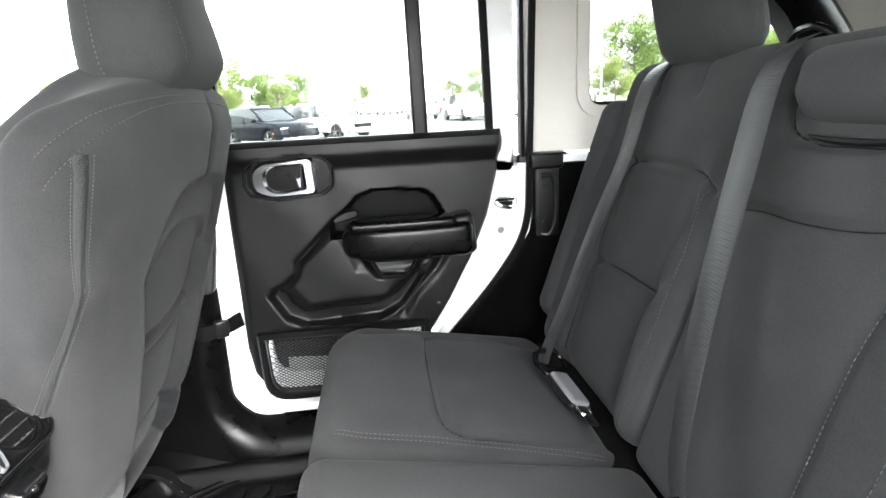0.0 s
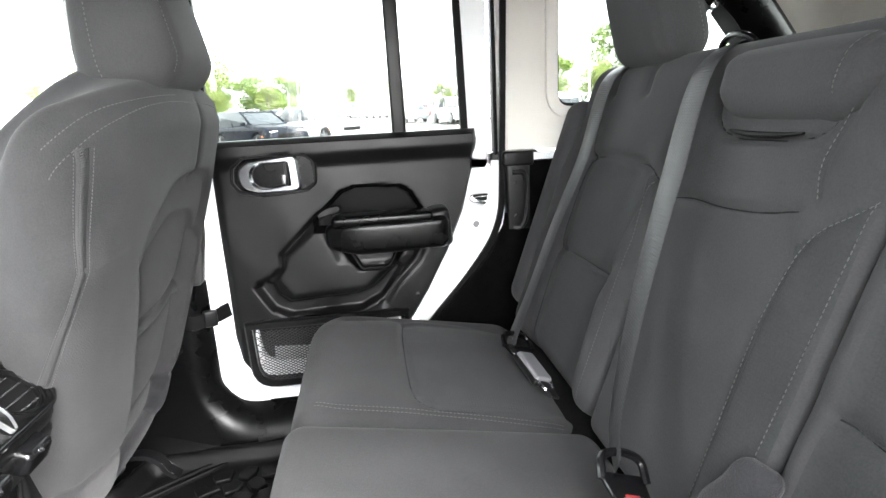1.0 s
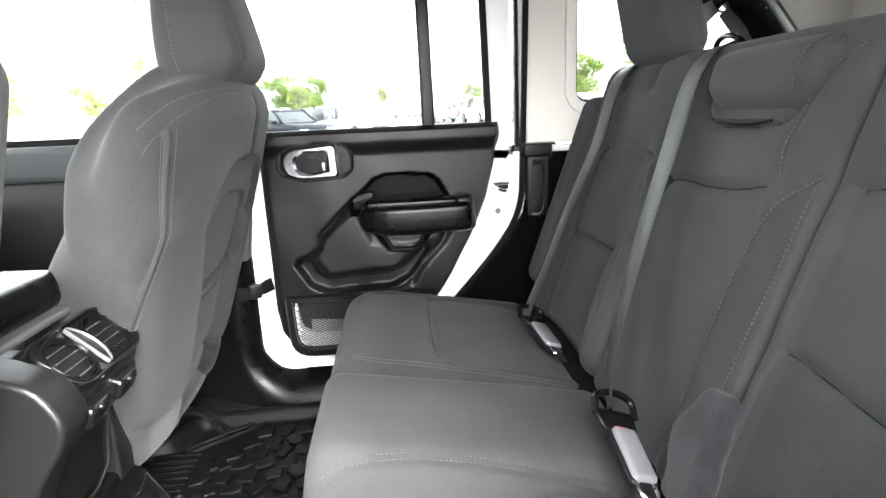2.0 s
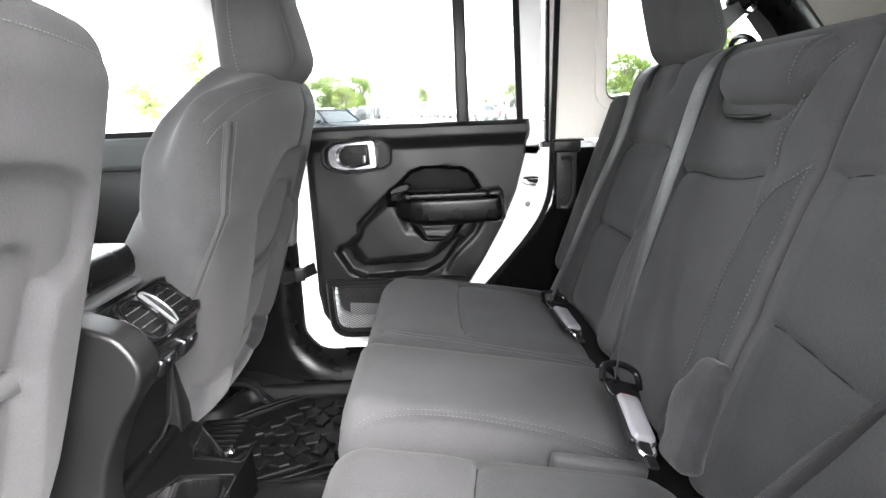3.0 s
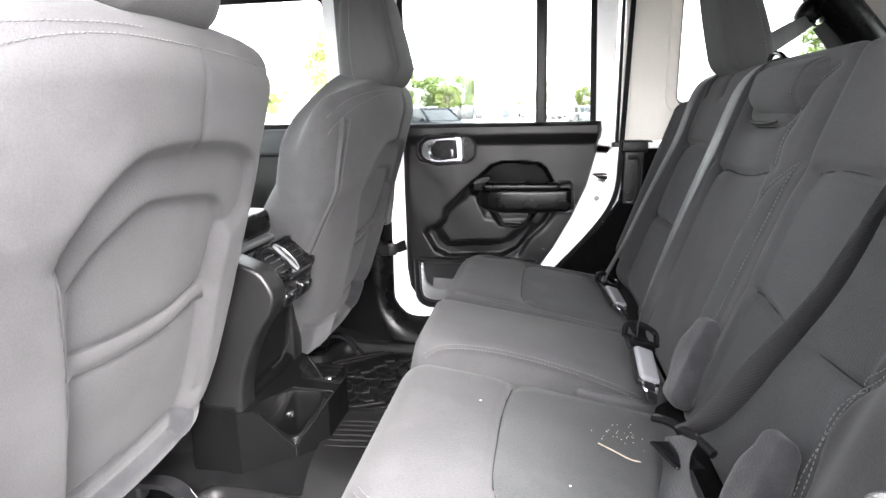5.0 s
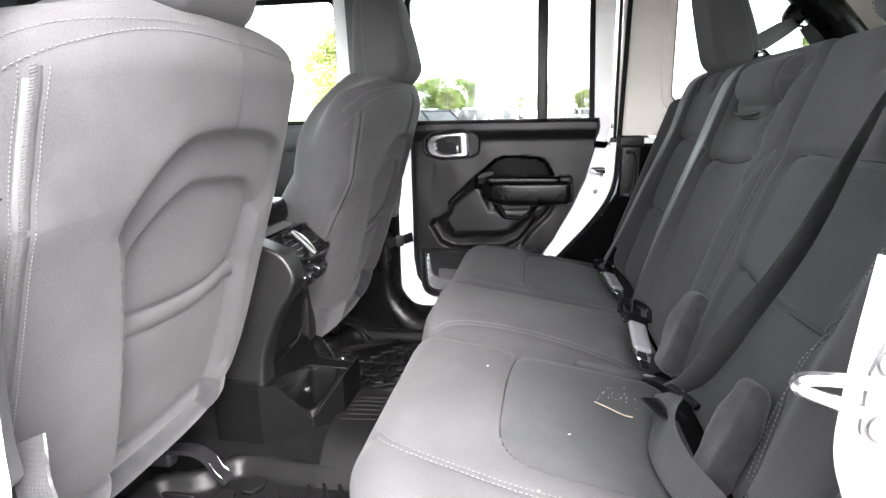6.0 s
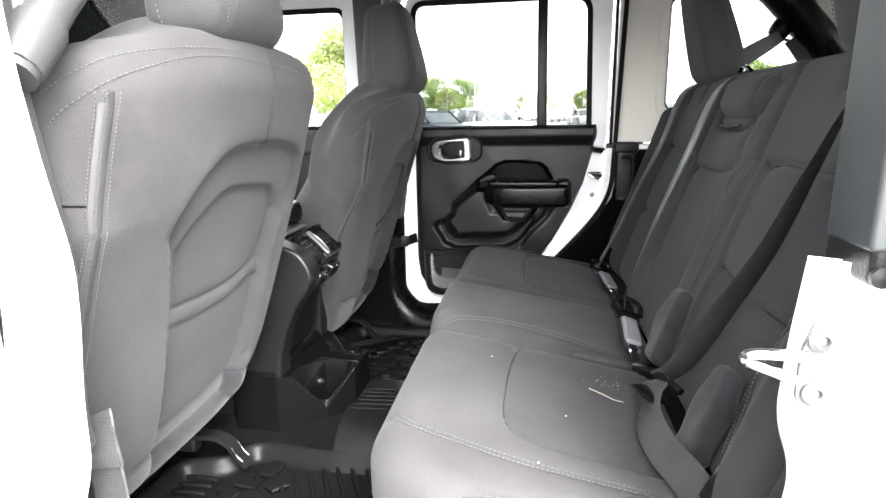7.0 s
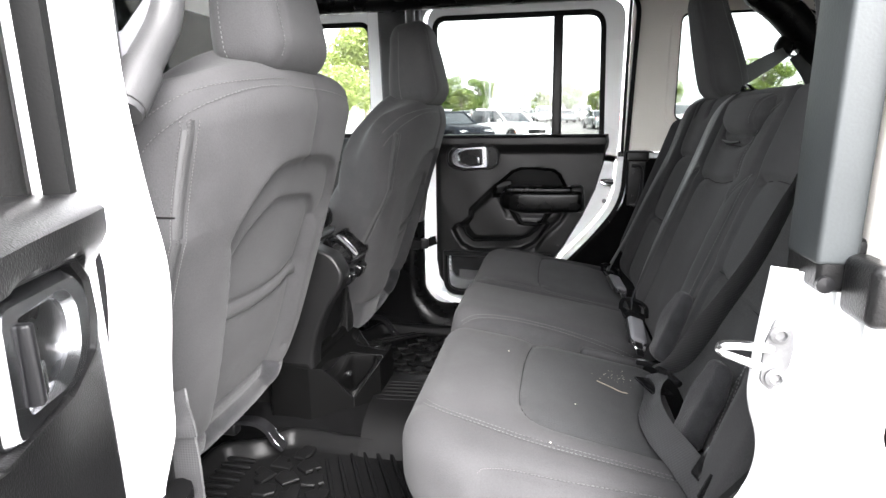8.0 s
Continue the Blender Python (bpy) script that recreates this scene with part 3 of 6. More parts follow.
wp.visible_shadow = False
dash = thing("dashboard", (-1.5, 0, 0.9), "black soft plastic dashboard below the windshield", "dashboard", kind="structure")
part("dash_top", rbox((0.36, 1.4, 0.14), 0.05, (-1.45, 0, 1.12), step=0.1, edge=4), SOFT, dash)
part("dash_face", rbox((0.2, 1.4, 0.4), 0.03, (-1.5, 0, 0.87)), PLASTIC, dash)
part("firewall", rbox((0.05, 1.5, 0.7), 0.01, (-1.70, 0, 0.83)), CARPET, dash)


# ---- doors ----
BEZEL = rounded_outline([(-0.588, 1.238), (-0.562, 1.262), (-0.47, 1.268), (-0.415, 1.262), (-0.394, 1.24), (-0.396, 1.19), (-0.42, 1.172), (-0.52, 1.165), (-0.575, 1.176), (-0.592, 1.2)], 0.008, 3)


RECESS = [(-0.412, 1.075), (-0.412, 1.108), (-0.345, 1.165), (-0.31, 1.177), (-0.205, 1.172), (-0.178, 1.155), (-0.155, 1.115), (-0.155, 1.05)]


def panel_relief(x, z):
    """How far the door's inner panel stands proud (metres) at x, z."""
    h = np.zeros_like(x)
    h += 0.014 * smooth01(z, 1.225, 1.265)                                   # rolled belt
    h -= 0.037 * smooth01(inside(x, z, RECESS), -0.004, 0.007)
    # groove running down from the armrest and the pocket below it
    for line, w, d in (
        ([(-0.36, 1.118), (-0.405, 1.108), (-0.497, 1.02), (-0.499, 0.992), (-0.525, 0.967), (-0.556, 0.957)], 0.006, 0.009),
        ([(-0.15, 1.03), (-0.175, 0.985), (-0.235, 0.925), (-0.262, 0.88)], 0.010, 0.008),
        ([(-0.628, 1.25), (-0.628, 0.70)], 0.008, 0.006),
    ):
        h -= d * np.exp(-(line_distance(x, z, line) / w) ** 2)
    low = [(-0.572, 0.945), (-0.548, 0.963), (-0.522, 0.957), (-0.512, 0.928), (-0.487, 0.908), (-0.33, 0.915), (-0.285, 0.93), (-0.225, 0.985), (-0.205, 0.972), (-0.262, 0.893), (-0.315, 0.868), (-0.487, 0.86), (-0.535, 0.882)]
    h -= 0.022 * smooth01(inside(x, z, low), -0.004, 0.012)
    pad = [(-0.52, 0.965), (-0.485, 0.912), (-0.30, 0.92), (-0.23, 0.985), (-0.20, 1.0), (-0.36, 1.0), (-0.40, 1.09), (-0.49, 1.02)]
    h += 0.007 * smooth01(inside(x, z, pad), -0.008, 0.014)
    h -= 0.020 * smooth01(inside(x, z, [(-0.352, 1.02), (-0.318, 0.972), (-0.235, 0.968), (-0.2, 1.02)]), -0.004, 0.008)
    # net pocket
    h -= 0.030 * smooth01(inside(x, z, rounded_outline([(-0.59, 0.86), (-0.585, 0.706), (-0.3, 0.706), (-0.22, 0.80), (-0.22, 0.86)], 0.04, 3)), -0.004, 0.012)
    h -= 0.024 * smooth01(inside(x, z, BEZEL), 0.002, 0.010)               # handle cup
    h += 0.0006 * np.sin(x * 37 + z * 23)
    return h


def panel_mesh(y0):
    nz, nx = 150, 150
    zs = np.linspace(0.682, 1.296, nz)
    edge_z = [0.682, 0.70, 0.76, 0.82, 0.90, 1.0, 1.10, 1.2, 1.27, 1.296]
    right = np.interp(zs, edge_z, [-0.33, -0.295, -0.24, -0.195, -0.142, -0.088, -0.045, -0.02, -0.012, -0.016])
    left = np.interp(zs, edge_z, [-0.55, -0.59, -0.632, -0.64, -0.64, -0.64, -0.64, -0.64, -0.64, -0.64])
    s = np.linspace(0, 1, nx)
    X = left[:, None] * (1 - s) + right[:, None] * s
    Z = np.repeat(zs[:, None], nx, axis=1)
    H = panel_relief(X, Z)
    rim = np.minimum.reduce([X - left[:, None], right[:, None] - X, Z - zs[0], zs[-1] - Z])
    H = H - 0.02 * (1 - smooth01(rim, 0, 0.012))
    V = np.stack([X, y0 - H, Z], axis=-1).reshape(-1, 3)
    back_v = np.stack([X, np.full_like(X, y0 + 0.04), Z], axis=-1).reshape(-1, 3)
    F, n = [], nx * nz
    for j in range(nz - 1):
        for i in range(nx - 1):
            a = j * nx + i
            F.append((a, a + 1, a + nx + 1, a + nx))
    loop = [i for i in range(nx)] + [j * nx + nx - 1 for j in range(1, nz)] + [(nz - 1) * nx + i for i in range(nx - 2, -1, -1)] + [j * nx for j in range(nz - 2, 0, -1)]
    for a, b in zip(loop, loop[1:] + loop[:1]):
        F.append((b, a, a + n, b + n))
    F.append(tuple(a + n for a in loop))
    zone = []
    for g in F:
        m = V[[a for a in g if a < n]].mean(axis=0) if len(g) == 4 else (9, 9, 9)
        zone.append(m)
    zone = np.array(zone)
    # recess faces take the blacker material, so its shade is put into the colour
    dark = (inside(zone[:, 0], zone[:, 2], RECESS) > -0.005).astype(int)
    return np.concatenate([V, back_v]), F, dark


def rear_door(name, T, label):
    door = thing(name, T @ Matrix.Translation((-0.67, 0.78, 0.66)) if T.to_3x3().determinant() > 0 else Matrix.Translation(T @ Vector((-0.67, 0.78, 0.66))), label, "car door", kind="structure")

    def add(nm, geo, mat, parent=door, lab="", **k):
        return part(nm, turned(geo, T), mat, parent, lab, **k)

    lower = [(x, z) for x, z in inset(APERTURE, 0.008) if z < 1.284]
    lower = [(0.02, 1.285)] + lower[::-1] + [(-0.66, 1.285)] if lower[0][0] < -0.5 else lower
    add("door_shell", prism(lower, 0.03, 0.006, side(0.812)), PAINT, lab="white painted door shell")
    add("door_rim", ring_plate(lower, inset(lower, 0.085), 0.034, side(0.776), 0.006), PAINT, lab="white painted door rim")
    opening = rounded_outline([(-0.632, 1.268), (-0.632, 1.70), (-0.049, 1.70), (-0.036, 1.268)], [0.02, 0.045, 0.055, 0.03], 8)
    around = rounded_outline([(-0.656, 1.25), (-0.656, 1.738), (0.022, 1.738), (0.019, 1.25)], [0.01, 0.06, 0.075, 0.01], 8)
    wf = add("window_frame", ring_plate(around, opening, 0.05, side(0.775), 0.008), PAINT, lab="white painted window frame")
    add("glass_seal", ring_plate(inset(opening, -0.006), inset(opening, 0.011), 0.02, side(0.772), 0.004), SEAL, wf, "black rubber glass seal")
    add("divider", rbox((0.033, 0.024, 0.43), 0.006, (-0.197, 0.787, 1.495), (0, -0.6, 0)), PLASTIC, wf, "black window divider")
    add("pane", prism(inset(opening, 0.002), 0.005, 0, side(0.797)), TINT, wf, smooth=False)
    pv, pf, dark = panel_mesh(0.765)
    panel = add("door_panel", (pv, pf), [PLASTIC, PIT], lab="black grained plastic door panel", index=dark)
    # armrest
    v, f = shell(axis_steps(0.29, 0.022, 0.03, 3), axis_steps(0.075, 0.022, 0.03, 3), axis_steps(0.082, 0.022, 0.03, 3))
    P = rounded(v, (0.29, 0.075, 0.082), 0.022)
    taper = smooth01(P[:, 0], -0.145, -0.07)
    P[:, 2] = P[:, 2] * (0.72 + 0.28 * taper) - 0.004 * np.cos(P[:, 0] * 9)
    P[:, 1] = P[:, 1] + 0.014 * (1 - taper)
    arm = add("armrest", moved((P, f), pose(-0.241, 0.728, 1.067)), SOFT, lab="black padded armrest")
    add("armrest_top", rbox((0.235, 0.062, 0.026), 0.011, (-0.252, 0.722, 1.104), step=0.05, edge=3), SOFT, arm)
    add("armrest_end", rbox((0.05, 0.07, 0.095), 0.016, (-0.115, 0.738, 1.072), (0, -6, 0), edge=3), PLASTIC, arm)
    add("pull_cup", moved(ring_plate(rounded_outline([(-0.058, 0.03), (-0.085, 0.045), (0.085, 0.045), (0.058, 0.03), (0.035, -0.012), (-0.035, -0.012)][::-1], 0.006, 2), rounded_outline([(-0.05, 0.032), (-0.075, 0.043), (0.075, 0.043), (0.05, 0.032), (0.03, -0.004), (-0.03, -0.004)][::-1], 0.006, 2), 0.012, None, 0.003), pose(-0.275, 0.768, 0.983) @ Matrix(((1, 0, 0, 0), (0, 0, -1, 0), (0, 1, 0, 0), (0, 0, 0, 1)))), SOFT)
    # release lever in its bezel
    bez = BEZEL
    bz = add("bezel", ring_plate(bez, inset(bez, 0.008), 0.012, side(0.768, -1), 0.004), PLASTIC, lab="black handle bezel")
    add("bezel_cup", prism(inset(bez, 0.006), 0.006, 0, side(0.775, -1)), SOFT, bz)
    co = rounded_outline([(-0.571, 1.228), (-0.55, 1.249), (-0.44, 1.254), (-0.436, 1.182), (-0.53, 1.175), (-0.566, 1.19)], [0.015, 0.015, 0.006, 0.006, 0.015, 0.015], 4)
    ci = rounded_outline([(-0.542, 1.224), (-0.528, 1.239), (-0.462, 1.243), (-0.459, 1.192), (-0.515, 1.187), (-0.538, 1.196)], [0.012, 0.012, 0.006, 0.006, 0.012, 0.012], 4)
    lev = add("release_lever", ring_plate(inset(co, -0.004), ci, 0.016, side(0.771, -1), 0.006), CHROME, lab="satin chrome release lever")
    add("lever_back", prism(inset(ci, -0.004), 0.004, 0, side(0.768, -1)), SOFT, lev)
    add("lever_hinge", rbox((0.007, 0.012, 0.05), 0.002, (-0.463, 0.756, 1.217)), BLACK_METAL, lev)
    add("latch_tab", rbox((0.012, 0.01, 0.022), 0.002, (-0.468, 0.756, 1.205)), CHROME, lev)
    # net pocket: frame, strands and the leaflet behind it
    pk = rounded_outline([(-0.606, 0.862), (-0.602, 0.688), (-0.29, 0.688), (-0.2, 0.80), (-0.2, 0.862)], [0.006, 0.06, 0.05, 0.02, 0.006], 5)
    pin = rounded_outline([(-0.588, 0.846), (-0.584, 0.704), (-0.30, 0.704), (-0.215, 0.80), (-0.215, 0.846)], [0.006, 0.05, 0.04, 0.02, 0.006], 5)
    fr = add("pocket_frame", ring_plate(pk, pin, 0.016, side(0.764, -1), 0.005), PLASTIC, lab="black pocket frame")
    strands = []
    for k in range(-40, 60):
        for s in (1, -1):
            pts = []
            for q in np.linspace(0, 0.145, 13):
                x, z = -0.60 + k * 0.0125 + s * q * 1.75, 0.705 + q
                if inside(np.array([x]), np.array([z]), pin)[0] > -0.003:
                    pts.append((x, 0.7575 + 0.0008 * s + 0.003 * math.sin(x * 30), z))
            if len(pts) > 2:
                strands.append(tube([pts[0], pts[len(pts) // 2], pts[-1]], 0.0011, 4))
    add("net", join(*strands), WEB, fr, "black diamond net")
    add("net_hem", tube([(-0.588, 0.757, 0.846), (-0.4, 0.752, 0.843), (-0.216, 0.757, 0.846)], 0.003, 6), WEB, fr)
    # fasteners, plug and the check strap
    add("trim_screw", lathe([(0.0, 0.0), (0.007, 0.0), (0.008, 0.003), (0.004, 0.004), (0.003, 0.002)], 12, pose(-0.176, 0.764, 0.893, 90, 0, 0)), BLACK_METAL)
    add("plug", lathe([(0.0, 0.0), (0.009, 0.0), (0.008, 0.003), (0.002, 0.004)], 16, pose(-0.018, 0.778, 1.06, 90, 0, 0)), BUCKLE, lab="grey rubber plug")
    add("latch_plate", rbox((0.035, 0.008, 0.02), 0.003, (-0.006, 0.775, 1.128)), BLACK_METAL)
    return door


door_1 = rear_door("door_1", IDENT, "closed rear passenger door with black panel and window")
HINGE = Matrix.Translation((-0.705, -0.862, 0))
door_2 = rear_door("door_2", HINGE @ Matrix.Rotation(radians(-63), 4, "Z") @ HINGE.inverted() @ MIRROR, "white rear driver door standing open with black panel")

leaflet = part("leaflet", rbox((0.12, 0.004, 0.07), 0.0015, (-0.487, 0.783, 0.748), (6, 4, 0)), PAPER)
tagged(leaflet, "white printed leaflet tucked in the door's net pocket", "leaflet")

# check strap between pillar and door
strap = thing("door_check_strap", (-0.68, 0.73, 0.89), "black webbing door check strap bolted to the pillar", "strap")
part("strap_band", ribbon(curve_through([(-0.73, 0.70, 0.90), (-0.70, 0.70, 0.895), (-0.665, 0.72, 0.897), (-0.63, 0.75, 0.905)], 5), (0, 0, 1), 0.035, 0.004), SEAL, strap)
part("strap_clip", rbox((0.03, 0.015, 0.04), 0.005, (-0.668, 0.718, 0.897), (0, 0, 20)), BLACK_METAL, strap)


def front_door(name, T, label):
    door = thing(name, Matrix.Translation(T @ Vector((-1.5, 0.78, 0.66))), label, "car door", kind="structure")

    def add(nm, geo, mat, parent=door, lab="", **k):
        return part(nm, turned(geo, T), mat, parent, lab, **k)

    add("door_shell", prism(rounded_outline([(-1.62, 0.62), (-0.845, 0.62), (-0.845, 1.275), (-1.62, 1.275)], 0.03, 4), 0.05, 0.006, side(0.78)), PAINT)
    add("door_panel", prism(rounded_outline([(-1.60, 0.60), (-0.85, 0.60), (-0.85, 1.285), (-1.58, 1.285)], 0.03, 4), 0.03, 0.01, side(0.755)), PLASTIC)
    opening = rounded_outline([(-0.866, 1.292), (-0.866, 1.692), (-1.31, 1.692), (-1.5, 1.292)], [0.02, 0.045, 0.05, 0.03], 8)
    around = rounded_outline([(-0.835, 1.265), (-0.835, 1.735), (-1.36, 1.735), (-1.58, 1.265)], [0.01, 0.06, 0.06, 0.02], 8)
    wf = add("window_frame", ring_plate(around, opening, 0.045, side(0.775), 0.008), PAINT)
    add("glass_seal", ring_plate(inset(opening, -0.006), inset(opening, 0.011), 0.02, side(0.771), 0.004), SEAL, wf)
    pane = add("pane", prism(inset(opening, 0.002), 0.005, 0, side(0.797)), GLASS, wf, smooth=False)
    pane.visible_shadow = False
    # added cap, greyer than the panel to paint the skylit top of the door
    add("belt_sheen_cap", rbox((0.74, 0.05, 0.085), 0.018, (-1.22, 0.752, 1.245), edge=4), RAIL, lab="added belt line cap with sky sheen in its grey")
    add("mirror_head", rbox((0.09, 0.2, 0.17), 0.03, (-1.42, 0.98, 1.33), (0, 0, 12), step=0.05, edge=3), GLOSS, lab="black side mirror")
    add("mirror_arm", rbox((0.05, 0.12, 0.04), 0.012, (-1.43, 0.86, 1.27)), GLOSS)


front_door("door_3", IDENT, "closed front passenger door with a clear window")
front_door("door_4", MIRROR, "closed front driver door with a clear window")

# padded roll bar overhead
bar = thing("roll_bar", (0, 0, 1.7), "black padded tubular roll bar under the roof", "roll bar")
for flip in (1, -1):
    part("side_bar", tube(curve_through([(-1.35, flip * 0.60, 1.74), (-0.7, flip * 0.61, 1.745), (0.22, flip * 0.61, 1.745), (0.39, flip * 0.61, 1.69), (0.52, flip * 0.61, 1.565), (0.66, flip * 0.61, 1.40), (0.82, flip * 0.62, 1.2)], 6), 0.047, 12), SOFT, bar)
    leg = part("hoop_leg", tube(curve_through([(-0.678, flip * 0.612, 1.76), (-0.677, flip * 0.615, 1.6), (-0.676, flip * 0.62, 1.51), (-0.674, flip * 0.638, 1.466), (-0.671, flip * 0.68, 1.42), (-0.664, flip * 0.735, 1.362)], 6), [0.016] * 12 + [0.02] * 19, 12), TRIM, bar)
    part("hoop_collar", tube([(-0.670, flip * 0.69, 1.409), (-0.665, flip * 0.73, 1.368)], [0.0235, 0.0225], 12), TRIM, leg)
    web = prism([(0.618, 1.475), (0.70, 1.39), (0.72, 1.39), (0.72, 1.44), (0.69, 1.452), (0.64, 1.50), (0.62, 1.54)], 0.006, 0.002, Matrix(((0, 0, 1, -0.69), (1, 0, 0, 0), (0, 1, 0, 0), (0, 0, 0, 1))))
    part("web_plate", turned(web, IDENT if flip > 0 else MIRROR), BUCKLE, leg, "grey web plate")
part("cross_bar", tube([(-0.70, -0.6, 1.76), (-0.70, 0.6, 1.76)], 0.042, 12), SOFT, bar)
part("rear_cross_bar", tube([(0.22, -0.6, 1.75), (0.22, 0.6, 1.75)], 0.042, 12), SOFT, bar)

# strikers on the pillars
for flip in (1, -1):
    T = IDENT if flip > 0 else MIRROR
    st = thing("door_striker", (0.0, flip * 0.745, 1.13), "bright steel door striker bolted to the white pillar", "striker", "door strikers")
    if flip < 0:
        plate = rounded_outline([(-0.012, 1.176), (0.002, 1.170), (0.006, 1.15), (0.004, 1.13), (-0.009, 1.104), (-0.019, 1.114), (-0.019, 1.15)], 0.004, 3)
        part("plate", turned(prism(plate, 0.004, 0.001, side(0.7575)), T), ZINC, st)
        for z in (1.161, 1.120):
            part("bolt", turned(lathe([(0.0, 0.0), (0.008, 0.0), (0.0085, 0.004), (0.005, 0.006), (0.004, 0.003), (0.0, 0.003)], 14, pose(-0.008, 0.7605, z, -90, 0, 0)), T), ZINC, st)
    out = 0.0 if flip > 0 else 0.024
    loop = curve_through([(0.006, 0.742, 1.139), (-0.02, 0.738, 1.139), (-0.034, 0.736, 1.137), (-0.034, 0.734, 1.131), (-0.022, 0.732, 1.125), (0.0, 0.735, 1.118)], 6)
    part("loop", turned(tube([(x - out * 0.8, y + out, z + out * 0.4) for x, y, z in loop], 0.0045, 8), T), STEEL, st)

# feet of the door surround, and its rails beside the hardtop
for flip in (1, -1):
    T = IDENT if flip > 0 else MIRROR
    foot = thing("door_surround", (0.07, flip * 0.75, 1.2), "black plastic door surround rail with a bolted foot", "door surround", "door surrounds")
    wide = 0.009 if flip > 0 else 0.032
    # the driver's rail is greyer than its twin: sky reflection painted into it
    part("rail", turned(rbox((wide, 0.04 if flip > 0 else 0.06, 0.52), 0.004, (0.036 - wide / 2, 0.767 if flip > 0 else 0.752, 1.49)), T), SEAL if flip > 0 else RAIL, foot)
    part("rail_flange", turned(rbox((0.012, 0.05, 0.52), 0.005, (0.046, 0.776, 1.49)), T), CREAM, foot)
    if flip > 0:
        part("foot_cap", rbox((0.075, 0.06, 0.035), 0.007, (0.078, 0.745, 1.222), edge=3), PLASTIC, foot)
        part("outer_foot", rbox((0.12, 0.05, 0.065), 0.008, (0.078, 0.775, 1.205), edge=3), PLASTIC, foot)
    else:
        part("foot_cap", rbox((0.05, 0.065, 0.046), 0.006, (0.032, -0.748, 1.229), edge=3), PLASTIC, foot)
        part("outer_foot", rbox((0.14, 0.05, 0.05), 0.008, (0.095, -0.802, 1.216), edge=3), PLASTIC, foot)
    part("outer_foot_lip", turned(rbox((0.10, 0.03, 0.03), 0.008, (0.11, 0.80, 1.205), edge=3), T), PLASTIC, foot)
    part("outer_bolt", turned(lathe([(0.0, 0.0), (0.007, 0.0), (0.007, -0.004), (0.0, -0.005)], 12, pose(0.012, 0.781, 1.214, 90, 0, 0)), T), BLACK_METAL, foot)
    part("foot", turned(rbox((0.062, 0.03, 0.165), 0.01, (0.078, 0.735, 1.13), edge=3), T), PLASTIC, foot)
    part("foot_grip", turned(tube(curve_through([(0.062, 0.715, 1.19), (0.086, 0.71, 1.188), (0.094, 0.708, 1.16), (0.092, 0.708, 1.09), (0.08, 0.71, 1.06), (0.062, 0.715, 1.058)], 5), 0.006, 8), T), PLASTIC, foot)
    for z in (1.165, 1.085):
        part("foot_screw", turned(lathe([(0.0, 0.0), (0.004, 0.0), (0.004, 0.002), (0.0, 0.003)], 10, pose(0.07, 0.72, z, 90, 0, 0)), T), BLACK_METAL, foot)


# ---- rear bench ----
def cushion_place(yc, xc, drop=0.0, corner=0):
    """corner: +1 or -1 for the end whose front corner is drawn back."""
    def place(a, b, c):
        x, y = xc + b, yc + a
        if corner:
            x = x + 0.075 * smooth01(a * corner, 0.12, 0.27) ** 1.5 * smooth01(-b, -0.02, 0.23)
        z = 0.925 - 0.17 * (x + 0.4) + c - 0.075 - drop
        return np.stack([x, y, z], axis=1)
    return place


bench = thing("rear_seat", (-0.2, 0, 0.75), "charcoal cloth rear bench seat with split folding backrests", "car seat")


def seat_pad(name, pad, parent, zone=None, label="", stitch=(), thread=THREAD_DIM):
    idx = pad.zones(zone) if zone else None
    ob = part(name, pad.geo(), [CLOTH, INSERT], parent, label, sharp=0, index=idx)
    # deeper seams get a dark line that paints in their crease shade
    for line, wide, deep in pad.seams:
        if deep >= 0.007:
            part("seam_shade_line", pad.crease_line(line), SEAM_SHADE, ob, sharp=0)
    for line, off in stitch:
        part("stitching", pad.stitches(line, offset=off), thread, ob, sharp=0)
    return ob


# far cushion
CW = 0.46
sm = curve_through([(0.17, -0.035), (0.08, -0.04), (-0.05, -0.042), (-0.14, -0.038), (-0.175, -0.02), (-0.185, 0.03), (-0.19, 0.18)], 4)
sd = curve_through([(0.17, -0.16), (0.185, -0.05), (0.18, 0.1), (0.16, 0.2)], 4)
inn = curve_through([(-0.185, -0.19), (-0.195, -0.15), (-0.2, -0.05), (-0.208, 0.08), (-0.222, 0.2)], 4)
FAR_SEAT = [(-0.15, -0.036), (0.17, -0.036), (0.18, 0.26), (-0.19, 0.26), (-0.183, 0.0)]
far_c = Pad(0.485, CW, 0.15, 0.058, cushion_place(0.398, -0.195, corner=1), [(sm, 0.0065, 0.009), (sd, 0.007, 0.006), (inn, 0.006, 0.006)], bulge=0.014, sunk=[(FAR_SEAT, 0.007)])
seat_pad("cushion", far_c, bench, FAR_SEAT, stitch=[(inn, 0.004), (inn, -0.004)])
# middle cushion
mst = curve_through([(-0.111, -0.205), (-0.093, -0.17), (-0.084, -0.10), (-0.085, -0.02), (-0.093, 0.07), (-0.105, 0.15), (-0.117, 0.185)], 4)
mid_c = Pad(0.30, CW, 0.15, 0.034, cushion_place(0.012, -0.193, -0.005), [(mst, 0.006, 0.006)], bulge=0.007, shape=lambda a, b: -0.05 * smooth01(-a, 0.055, 0.148) ** 1.5)
seat_pad("cushion", mid_c, bench, stitch=[(mst, 0.0035), (mst, -0.0035)])
